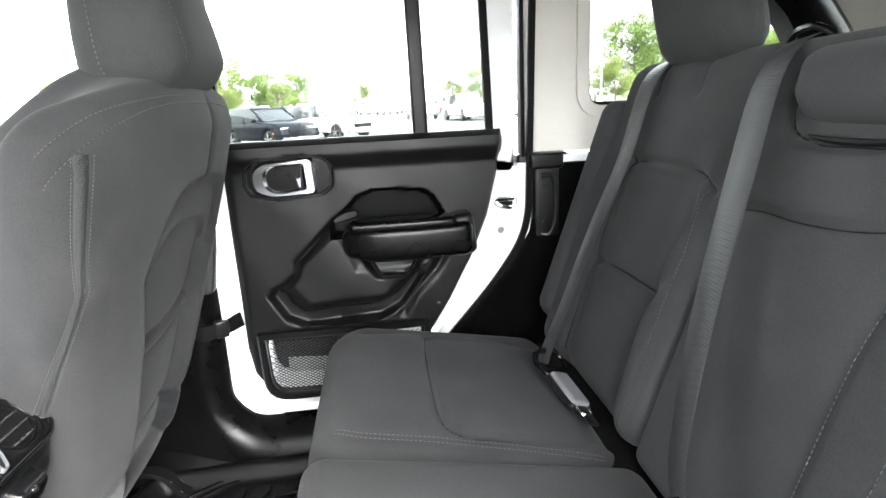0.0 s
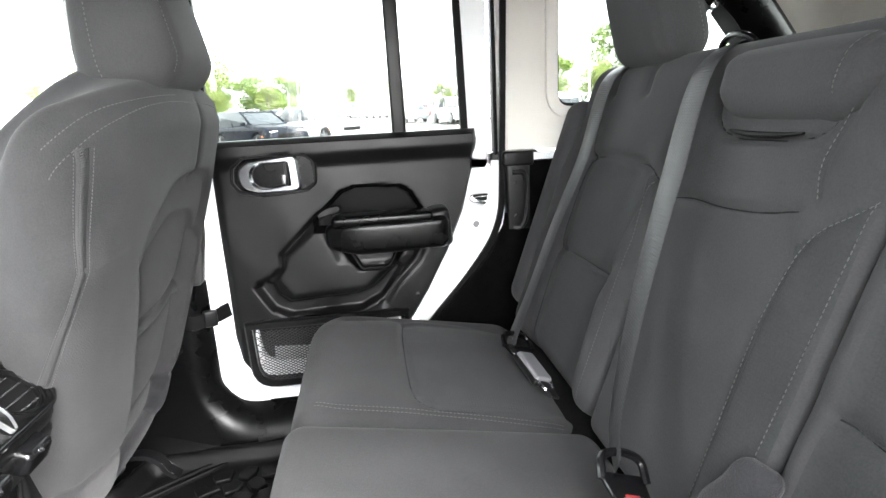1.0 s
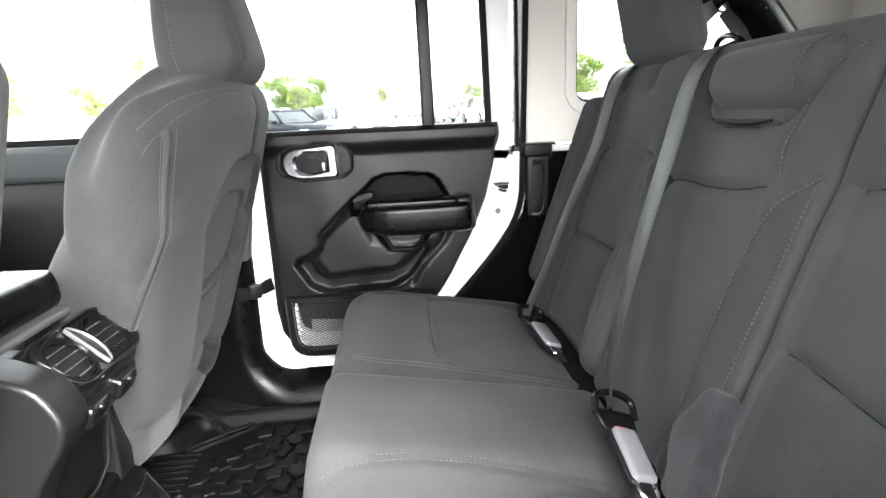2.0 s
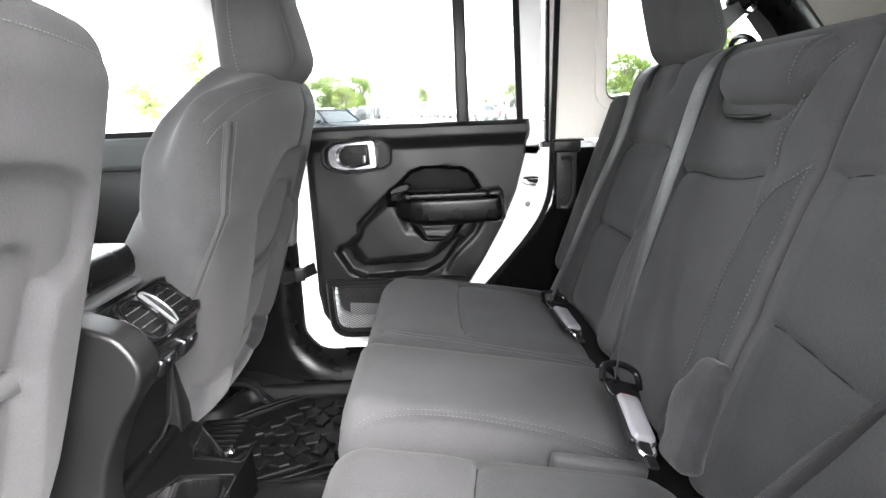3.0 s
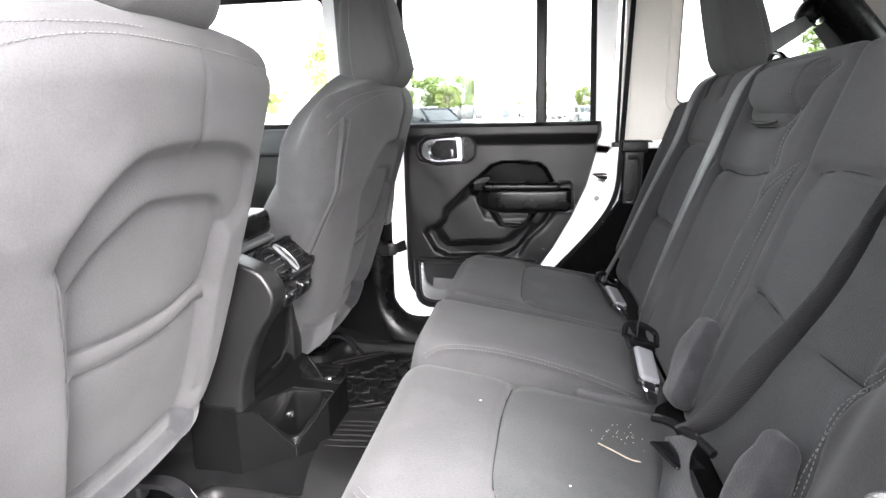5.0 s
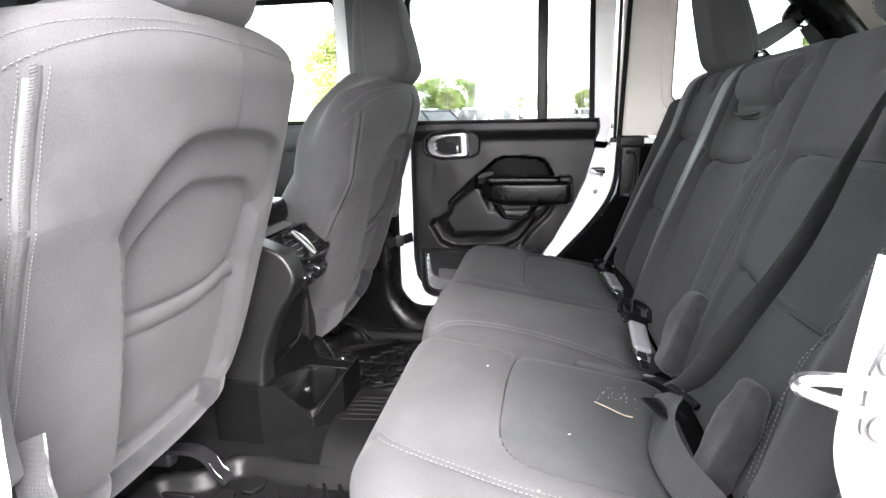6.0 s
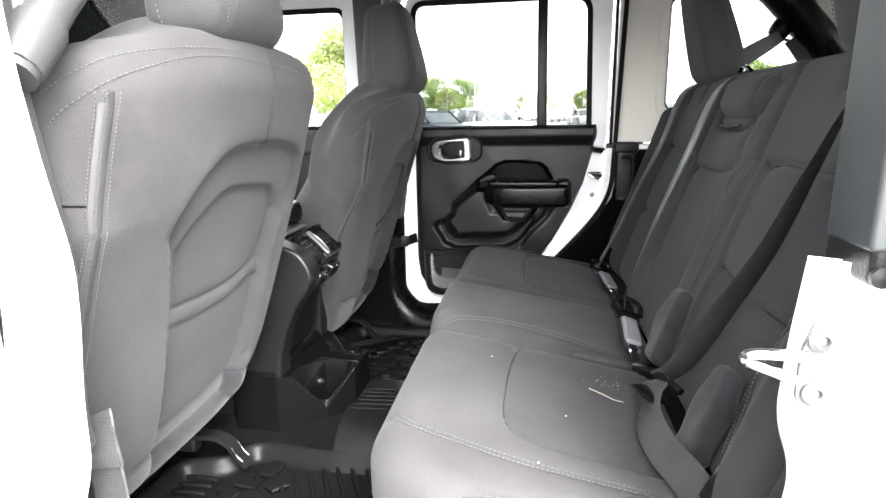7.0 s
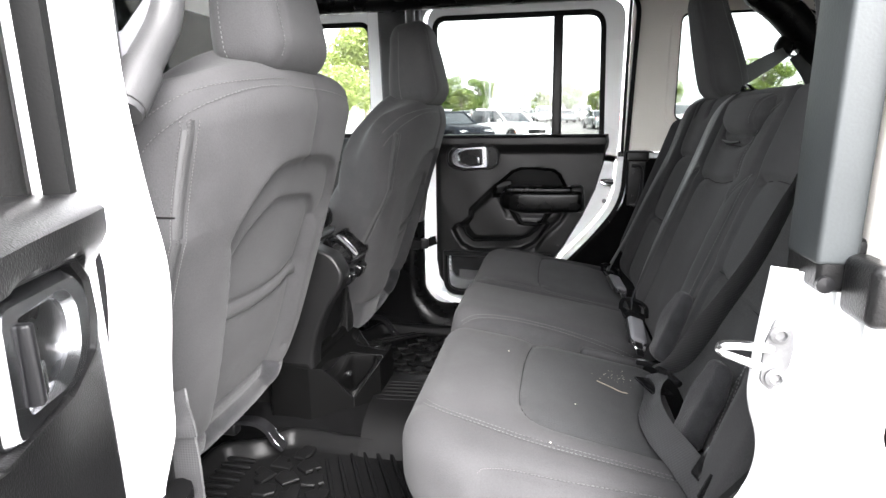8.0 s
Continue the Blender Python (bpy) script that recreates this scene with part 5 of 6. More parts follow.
part("vent_plate", moved(face_relief(), FACE), SOFT, head)
for sgn in (-1, 1):
    ring = [(sgn * 0.047 + WELL_R * math.cos(q), 0.004 + WELL_R * math.sin(q)) for q in np.linspace(0, 2 * math.pi, 33)[:-1]]
    vent = part("air_vent", ring_plate(ring, inset(ring, 0.003), 0.007, FACE @ Matrix.Translation((0, 0, -0.004)), 0.0015), SOFT, console, "black adjustable air vent")
    for k in range(4):
        off = (k - 1.5) * 0.0145
        wide = 2 * math.sqrt(max(0.0, (WELL_R - 0.003) ** 2 - off ** 2))
        part("blade", moved(rbox((wide, 0.002, 0.013), 0.0008), FACE @ pose(sgn * 0.047, 0.004 + off, -0.006, 25, 0, 0)), BLADE, vent)
    part("blade_bar", moved(rbox((0.003, 0.05, 0.004), 0.001), FACE @ pose(sgn * 0.047, 0.004, -0.018)), PLASTIC, vent)
dshape = rounded_outline([(-0.011, -0.033), (-0.011, 0.041), (-0.002, 0.041), (0.009, 0.024), (0.012, 0.004), (0.009, -0.016), (-0.002, -0.033)], 0.006, 4)
divider = part("vent_divider", ring_plate(dshape, inset(dshape, 0.0028), 0.006, FACE @ Matrix.Translation((0.0, 0, 0.002)), 0.0015), SILVER, head, "silver half-moon divider between the vents")
part("divider_face", prism(inset(dshape, 0.002), 0.004, 0.001, FACE @ Matrix.Translation((0.0, 0, 0.001))), PLASTIC, divider)
# sockets under the hood
part("socket_panel", rbox((0.05, 0.17, 0.06), 0.012, (-0.735, 0.06, 0.962), (0, 25, 0), edge=3), PLASTIC, console, "black socket panel")
for y in (0.004, 0.082):
    part("socket_cover", rbox((0.04, 0.05, 0.034), 0.009, (-0.708, y, 0.971), (0, 25, 0), edge=3), GLOSS, console)
    part("socket_tip", lathe([(0.0, 0.0), (0.0045, 0.0), (0.0045, 0.004), (0.002, 0.006)], 10, pose(-0.689, y - 0.005, 0.974, 0, 70, 0)), CHROME, console, "chrome tip")


# cupholder base as one relief with two cups that open at its rear corners
TRAY_Y = (-0.112, -0.072, -0.02, 0.098, 0.15, 0.190)
CUP = rounded_outline([(-0.742, -0.080), (-0.728, 0.004), (-0.664, 0.012), (-0.657, -0.014), (-0.698, -0.052)], 0.014, 4)


def mirrored(pts, sg):
    """An outline of the near cup, or its mirror image for the far cup."""
    return [tuple(p) for p in pts] if sg > 0 else [(x, 0.078 - y) for x, y in pts][::-1]


def tray_top(x, y):
    """The tray's top, dipping to the cut-down corner of each cup."""
    z = 0.817 - 0.08 * (x + 0.64)
    for sg in (1, -1):
        yc = -0.072 if sg > 0 else 0.15
        z = z - 0.085 * np.clip(1 - np.hypot(x + 0.699, y - yc) / 0.075, 0, 1)
    return z


def tray_mesh():
    nu, nv = 170, 320
    ys = np.unique(np.concatenate([np.linspace(TRAY_Y[0], TRAY_Y[-1], nv), TRAY_Y]))
    nv = len(ys)
    far = np.interp(ys, TRAY_Y, [-0.80, -0.699, -0.643, -0.643, -0.699, -0.80])
    u = np.linspace(0, 1, nu)
    X = -0.83 + (far[:, None] + 0.83) * u
    Y = np.repeat(ys[:, None], nu, axis=1)
    Z = tray_top(X, Y)
    for sg in (1, -1):
        d = inside(X, Y, mirrored(CUP, sg))
        Z = Z + 0.003 * np.exp(-((d + 0.005) / 0.003) ** 2)
        Z = np.where(d > 0, Z + (0.685 - Z) * smooth01(d, 0.0, 0.005), Z)
    V = [(x, y, z) for x, y, z in zip(X.ravel(), Y.ravel(), Z.ravel())]
    F = [(j * nu + i, j * nu + i + 1, (j + 1) * nu + i + 1, (j + 1) * nu + i) for j in range(nv - 1) for i in range(nu - 1)]
    loop = [i for i in range(nu)] + [j * nu + nu - 1 for j in range(1, nv)] + [(nv - 1) * nu + i for i in range(nu - 2, -1, -1)] + [j * nu for j in range(nv - 2, 0, -1)]
    n, m = len(V), len(loop)
    V += [(V[a][0], V[a][1], 0.64) for a in loop]
    for k in range(m):
        a, b = loop[k], loop[(k + 1) % m]
        F.append((b, a, n + k, n + (k + 1) % m))
    return V, F


tray = part("cupholder_tray", moved(tray_mesh(), AT), PIT, console, "black cupholder tray", sharp=50)
for sg in (1, -1):
    edge = [(-0.765, -0.095), (-0.732, -0.085), (-0.7, -0.071), (-0.672, -0.046), (-0.6445, -0.02), (-0.6445, 0.012), (-0.65, 0.022), (-0.735, 0.014), (-0.755, -0.03), (-0.765, -0.095)]
    dense = [(x0 + (x1 - x0) * k / 5, y0 + (y1 - y0) * k / 5) for (x0, y0), (x1, y1) in zip(edge[:-1], edge[1:]) for k in range(5)] + [edge[-1]]
    path = [(x, y if sg > 0 else 0.078 - y, float(tray_top(x, y)) + 0.0005) for x, y in dense]
    part("cup_rim", moved(tube(path, 0.0017, 8), AT), GLOSS, tray, "raised cup rim")
    part("cup_spring", lathe([(0.0, 0.0), (0.009, 0.0), (0.009, 0.010), (0.006, 0.015), (0.0, 0.017)], 14, AT @ (pose(-0.737, -0.018, 0.778, 0, 70, -20) if sg > 0 else pose(-0.706, 0.132, 0.784, 0, 60, 0))), CHROME, tray, "bright rounded cup spring")


# ---- floor mats ----
def unit_block(pts):
    return mesh_of("block", *prism(pts, 1.0, 0.12), RUBBER)


RIB = mesh_of("rib", *rbox((1, 1, 1), 0.3), RUBBER)
BLOCKS = [unit_block([(-0.5, -0.35), (0.1, -0.5), (0.5, -0.2), (0.35, 0.45), (-0.3, 0.5)]), unit_block([(-0.5, -0.2), (0.0, -0.5), (0.45, -0.45), (0.5, 0.2), (0.0, 0.5), (-0.4, 0.4)]), unit_block([(-0.45, -0.5), (0.5, -0.4), (0.4, 0.1), (0.05, 0.15), (0.0, 0.5), (-0.5, 0.45)])]


def piece(name, me, m, parent):
    ob = new(name, me)
    ob.parent = parent
    ob.matrix_parent_inverse = parent.matrix_basis.inverted()
    ob.matrix_basis = m
    return ob


def mat_base(x0, x1, y0, y1, outline):
    nx, ny = 60, 70
    xs, ys = np.linspace(x0, x1, nx), np.linspace(y0, y1, ny)
    X, Y = np.meshgrid(xs, ys)
    d = inside(X, Y, outline)
    Z = 0.566 + 0.035 * (1 - smooth01(d, 0.006, 0.028)) - 0.034 * smooth01(-d, 0.006, 0.02)
    V = np.stack([X, Y, Z], axis=-1).reshape(-1, 3)
    V2 = V.copy()
    V2[:, 2] = np.minimum(V2[:, 2] - 0.003, 0.562)
    F, n = [], nx * ny
    keep = d.ravel() > -0.03
    for j in range(ny - 1):
        for i in range(nx - 1):
            q = (j * nx + i, j * nx + i + 1, (j + 1) * nx + i + 1, (j + 1) * nx + i)
            if all(keep[k] for k in q):
                F += [q]
    return V, F


def floor_mat(label, x0, x1, y0, y1, outline, ribs, treads):
    mat = thing("floor_mat", ((x0 + x1) / 2, (y0 + y1) / 2, 0.565), label, "floor mat", "rubber floor mats")
    part("mat_tray", mat_base(x0, x1, y0, y1, outline), RUBBER, mat, sharp=0)
    for cx, cy, turn, length, count, gap in ribs:
        for k in range(count):
            o = (k - (count - 1) / 2) * gap
            t = radians(turn)
            piece("rib", RIB, pose(cx - math.sin(t) * o, cy + math.cos(t) * o, 0.571, 0, 0, turn) @ Matrix.Diagonal((length, 0.010, 0.012, 1)), mat)
    rnd = random.Random(4)
    for poly, step in treads:
        p = np.array(poly)
        k = 0
        for j, gy in enumerate(np.arange(p[:, 1].min(), p[:, 1].max(), step)):
            for gx in np.arange(p[:, 0].min(), p[:, 0].max(), step * 1.25):
                x, y = gx + (j % 2) * step * 0.6, gy
                if inside(np.array([x]), np.array([y]), poly)[0] > step * 0.3:
                    piece("tread_block", BLOCKS[k % 3], pose(x, y, 0.566, 0, 0, rnd.choice((0, 35, 90, 150, 200)) + rnd.uniform(-12, 12)) @ Matrix.Diagonal((step * 1.12, step * 0.88, 0.011, 1)), mat)
                k += 1
    return mat


far_line = rounded_outline([(-0.96, 0.22), (-0.96, 0.50), (-0.86, 0.54), (-0.83, 0.64), (-0.40, 0.66), (-0.40, 0.22)], 0.03, 3)
floor_mat("black rubber floor mat with tread blocks behind the passenger seat", -1.0, -0.36, 0.17, 0.70, far_line,
          [(-0.86, 0.42, 0, 0.15, 9, 0.022), (-0.62, 0.24, 25, 0.22, 5, 0.026), (-0.74, 0.58, 35, 0.2, 2, 0.02)],
          [([(-0.78, 0.28), (-0.78, 0.50), (-0.64, 0.62), (-0.42, 0.62), (-0.42, 0.34), (-0.6, 0.28)], 0.042)])
near_line = rounded_outline([(-0.97, -0.66), (-0.97, -0.20), (-0.875, -0.175), (-0.835, -0.105), (-0.66, -0.12), (-0.40, -0.10), (-0.40, -0.66)], 0.03, 3)
floor_mat("black rubber floor mat with tread blocks behind the driver seat", -1.01, -0.36, -0.70, -0.05, near_line,
          [(-0.91, -0.41, 0, 0.075, 17, 0.024), (-0.58, -0.3, -62, 0.34, 7, 0.030)],
          [([(-0.86, -0.60), (-0.86, -0.20), (-0.80, -0.14), (-0.72, -0.14), (-0.62, -0.36), (-0.56, -0.60)], 0.048)])
bridge = thing("tunnel_mat", (-0.55, 0.05, 0.645), "black ribbed rubber mat over the floor tunnel", "floor mat", "rubber floor mats")
arch_y = np.linspace(-0.19, 0.19, 25)
sheet_x = np.linspace(-0.645, -0.25, 12)
v = [(x, 0.04 + y, 0.566 + 0.089 * math.cos(min(1.0, abs(y) / 0.19) ** 2 * math.pi / 2)) for x in sheet_x for y in arch_y]
k = len(arch_y)
part("mat_sheet", (v, [(i * k + j, i * k + j + 1, (i + 1) * k + j + 1, (i + 1) * k + j) for i in range(len(sheet_x) - 1) for j in range(k - 1)]), RUBBER, bridge, sharp=0)
for i in range(6):
    piece("rib", RIB, pose(-0.575 + i * 0.002, -0.02 + i * 0.019, 0.6515 + 0.003 * math.sin(i * 0.5), 0, 0, 4) @ Matrix.Diagonal((0.12, 0.007, 0.008, 1)), bridge)


# ---- belts ----
def buckle(at, to, label, up=(0.35, 0, 0.94), loop=True):
    """A buckle whose body runs from its mouth at 'at' down to its stalk at 'to'."""
    a, b = Vector(at), Vector(to)
    z = (b - a).normalized()
    y = Vector(up)
    y = (y - z * y.dot(z)).normalized()
    x = y.cross(z)
    m = Matrix(((x.x, y.x, z.x, a.x), (x.y, y.y, z.y, a.y), (x.z, y.z, z.z, a.z), (0, 0, 0, 1)))
    n = (b - a).length
    bk = thing("seat_buckle", at, label, "seat belt buckle", "seat belt buckles")
    part("buckle_body", moved(rbox((0.034, 0.02, n * 0.8), 0.007, (0, 0, n * 0.42), step=0.03, edge=3), m), BUCKLE, bk)
    part("body_edge", moved(rbox((0.039, 0.013, n * 0.84), 0.005, (0, -0.003, n * 0.42), edge=3), m), PLASTIC, bk)
    part("button", moved(rbox((0.020, 0.009, 0.008), 0.002, (0, 0.0, 0.002)), m), RED, bk, "red release button")
    part("stalk", moved(rbox((0.016, 0.005, n * 0.45), 0.002, (0, 0, n * 1.0)), m), BLACK_METAL, bk)
    part("stalk_ring", moved(tube([(0.012 * math.cos(q), 0.0, n * 0.9 + 0.014 * math.sin(q)) for q in np.linspace(0, 2 * math.pi, 13)], 0.003, 6), m), STEEL, bk)
    if loop:
        part("tongue", moved(prism(rounded_outline([(-0.03, -0.03), (0.03, -0.03), (0.024, 0.006), (-0.024, 0.006)], 0.008, 3), 0.006, 0.002, pose(0, -0.003, 0) @ Matrix(((1, 0, 0, 0), (0, 0, 1, 0), (0, 1, 0, 0), (0, 0, 0, 1)))), m), GLOSS, bk, "black latch tongue")
        part("tongue_slot", moved(tube(curve_through([(-0.03, 0.002, -0.02), (-0.026, 0.012, -0.042), (0.0, 0.016, -0.048), (0.026, 0.012, -0.042), (0.03, 0.002, -0.02)], 5), 0.005, 8), m), GLOSS, bk)
    return bk


def twist(n, sides):
    """The width's direction at n points of a belt, from its direction at the path's knots."""
    k, q = np.linspace(0, 1, len(sides)), np.linspace(0, 1, n)
    return [tuple(float(np.interp(t, k, [c[i] for c in sides])) for i in range(3)) for t in q]


buckle((-0.022, 0.352, 0.897), (-0.006, 0.25, 0.878), "dark grey buckle with black tongue on the far cushion")
buckle((-0.024, -0.082, 0.925), (-0.024, -0.172, 0.895), "dark grey buckle with a red button beside the split")

belt = thing("seat_belt", (0.0, 0.35, 0.9), "charcoal webbing belt across the far backrest", "seat belt", "seat belts")
p = curve_through([(0.25, 0.46, 1.36), (0.235, 0.455, 1.405), (0.17, 0.44, 1.375), (0.122, 0.428, 1.247), (0.07, 0.428, 1.127), (0.015, 0.415, 1.0), (-0.03, 0.392, 0.915), (-0.034, 0.38, 0.9)], 6)
part("webbing", ribbon(p, twist(len(p), [(0.12, -0.99, 0), (0.12, -0.99, 0), (0.1, -0.99, 0.03), (0.05, -0.99, 0.04), (0.0, -0.99, 0.05), (0.02, -0.98, 0.2), (0.12, -0.96, 0.28), (0.12, -0.96, 0.28)]), 0.047), WEB, belt)
part("belt_guide_loop", tube(curve_through([(0.232, 0.418, 1.382), (0.226, 0.424, 1.405), (0.222, 0.452, 1.416), (0.226, 0.484, 1.407), (0.232, 0.492, 1.385)], 5), 0.0045, 8), GLOSS, belt, "black guide loop")
belt = thing("seat_belt", (0.0, 0.0, 0.93), "charcoal webbing belt beside the centre head pad", "seat belt", "seat belts")
p = curve_through([(0.25, 0.16, 1.36), (0.235, 0.16, 1.408), (0.17, 0.142, 1.372), (0.112, 0.105, 1.245), (0.045, 0.05, 1.107), (-0.01, -0.01, 0.985), (-0.028, -0.055, 0.945)], 6)
part("webbing", ribbon(p, twist(len(p), [(0.12, -0.97, 0.1), (0.12, -0.97, 0.1), (0.12, -0.95, 0.24), (0.14, -0.94, 0.27), (0.05, -0.92, 0.38), (-0.06, -0.83, 0.56), (-0.15, -0.63, 0.77)]), 0.047), WEB, belt)
part("belt_guide_loop", tube(curve_through([(0.232, 0.118, 1.385), (0.226, 0.124, 1.408), (0.222, 0.155, 1.419), (0.226, 0.188, 1.41), (0.232, 0.196, 1.388)], 5), 0.0045, 8), GLOSS, belt, "black guide loop")
belt = thing("seat_belt", (0.0, -0.4, 0.9), "wide charcoal webbing belt lying across the near backrest", "seat belt", "seat belts")
p = curve_through([(0.27, -0.53, 1.41), (0.215, -0.475, 1.42), (0.158, -0.438, 1.345), (0.122, -0.43, 1.255), (0.082, -0.422, 1.145), (0.042, -0.375, 1.03), (0.014, -0.335, 0.945), (-0.014, -0.325, 0.918)], 6)
part("shoulder_webbing", ribbon(p, twist(len(p), [(0.4, 0.9, 0.05), (0.4, 0.9, 0.05), (0.5, 0.75, 0.1), (0.6, 0.6, 0.1), (0.75, 0.5, -0.1), (0.8, 0.35, -0.3), (0.8, 0.4, -0.4), (0.8, 0.45, -0.4)]), [0.046] * 31 + [0.05] * (len(p) - 31)), WEB, belt)
p = curve_through([(-0.02, -0.338, 0.921), (-0.03, -0.365, 0.906), (-0.045, -0.42, 0.899), (-0.04, -0.48, 0.893), (-0.02, -0.54, 0.888), (0.0, -0.60, 0.875)], 6)
part("lap_webbing", ribbon(p, (0.6, 0.3, 0.65), 0.046), WEB, belt)
part("tongue_bar", tube(curve_through([(-0.048, -0.305, 0.925), (-0.03, -0.322, 0.929), (-0.005, -0.352, 0.925), (0.008, -0.375, 0.92)], 5), 0.006, 8), GLOSS, belt, "black tongue bar")
part("tongue_plate", moved(rbox((0.045, 0.05, 0.004), 0.002), pose(-0.03, -0.362, 0.908, 8, 14, 30)), GLOSS, belt)
part("anchor", rbox((0.03, 0.02, 0.06), 0.006, (0.01, -0.60, 0.89), (0, 20, 0)), GLOSS, belt)
part("anchor_clip", rbox((0.016, 0.022, 0.05), 0.005, (0.005, -0.565, 0.90), (0, 30, 20)), GLOSS, belt)

# retractor strap on the rear bar
guide = thing("belt_guide", (0.462, 0.62, 1.55), "black seat belt guide hanging from the roll bar", "belt guide")
part("guide_body", rbox((0.055, 0.05, 0.06), 0.022, (0.460, 0.62, 1.553), (0, 30, 0), edge=4), SOFT, guide)
part("guide_ring", tube([(0.483 + 0.018 * math.cos(q), 0.61, 1.53 + 0.01 * math.sin(q)) for q in np.linspace(0, 2 * math.pi, 13)], 0.004, 6), CHROME, guide)
part("strap", ribbon([(0.463, 0.605, 1.535), (0.41, 0.57, 1.508), (0.34, 0.53, 1.47), (0.27, 0.50, 1.43)], (0.2, 0.3, 0.9), [0.03, 0.042, 0.047, 0.047], 0.002), WEB, guide)
part("strap", ribbon([(0.483, 0.605, 1.522), (0.515, 0.595, 1.475), (0.57, 0.58, 1.37)], (0.8, 0.0, 0.6), 0.035, 0.002), WEB, guide)

# ---- crumbs on the near cushion ----
def on_cushion(x, lift=0.012):
    return 0.925 - 0.17 * (x + 0.4) + lift - 0.002


tw = thing("straw_twig", (-0.1, -0.33, 0.88), "dry straw twig lying on the seat cushion", "twig")
part("twig", tube(curve_through([(-0.118, -0.318, on_cushion(-0.118) + 0.002), (-0.098, -0.329, on_cushion(-0.098) + 0.002), (-0.08, -0.338, on_cushion(-0.08) + 0.001), (-0.066, -0.337, on_cushion(-0.066))], 4), [0.0009] * 12 + [0.0005], 5), STRAW, tw)
rnd = random.Random(9)
crumbs = []
for k in range(26):
    x, y = rnd.gauss(-0.085, 0.018), rnd.gauss(-0.285, 0.018)
    crumbs.append(rbox((rnd.uniform(0.0006, 0.0016), rnd.uniform(0.0005, 0.0011), 0.0006), 0.0002, (x, y, on_cushion(x)), (0, 0, rnd.uniform(0, 180)), edge=1))
for x, y in ((-0.2, -0.55), (-0.16, -0.42), (-0.28, -0.27), (-0.03, -0.44)):
    crumbs.append(rbox((0.0026, 0.002, 0.001), 0.0004, (x, y, on_cushion(x)), (0, 0, 30), edge=1))
cr_ob = part("crumbs", join(*crumbs), LINT)
tagged(cr_ob, "pale crumbs and lint scattered on the cushion", "crumbs", kind="stuff")

# front belt webbing at the foot of the near pillar
fb_belt = thing("front_belt", (-0.67, -0.70, 0.85), "grey front seat belt webbing beside the pillar", "seat belt", "seat belts")
part("webbing", ribbon(curve_through([(-0.70, -0.68, 1.0), (-0.685, -0.695, 0.97), (-0.675, -0.70, 0.92), (-0.675, -0.70, 0.80), (-0.68, -0.70, 0.66)], 5), (1, 0.1, 0), 0.047, 0.002), WEB, fb_belt)
part("webbing_fold", ribbon(curve_through([(-0.69, -0.69, 0.985), (-0.67, -0.705, 0.972), (-0.668, -0.705, 0.955)], 4), (1, 0.2, 0.3), 0.04, 0.003), WEB, fb_belt)


# ---- the lot outside ----
def rise(y):
    return 0.0196 * max(0.0, y - 16) ** 2 / (max(0.0, y - 16) + 6)


xs = [-400, -200, -100, -50, -25, -10, 0, 10, 25, 50, 100, 200, 400]
ys = [-400, -150, -50, -20, -5, 0, 5, 10, 16, 20, 26, 34, 45, 60, 80, 110, 150, 250, 450]
gv = [(x, y, rise(y)) for y in ys for x in xs]
gf = [(j * 13 + i, j * 13 + i + 1, (j + 1) * 13 + i + 1, (j + 1) * 13 + i) for j in range(len(ys) - 1) for i in range(12)]
ground = part("ground", (gv, gf), ASPHALT, sharp=0)
tagged(ground, "worn pale grey asphalt of a car lot", "asphalt", kind="structure")
verge = part("grass_verge", ([(x, y, rise(y) + 0.05) for y in (92, 100, 120, 200) for x in (-200, -60, 0, 60, 200)], [(j * 5 + i, j * 5 + i + 1, (j + 1) * 5 + i + 1, (j + 1) * 5 + i) for j in range(3) for i in range(4)]), GRASS, sharp=0)
tagged(verge, "strip of grass beyond the lot", "grass", kind="structure")


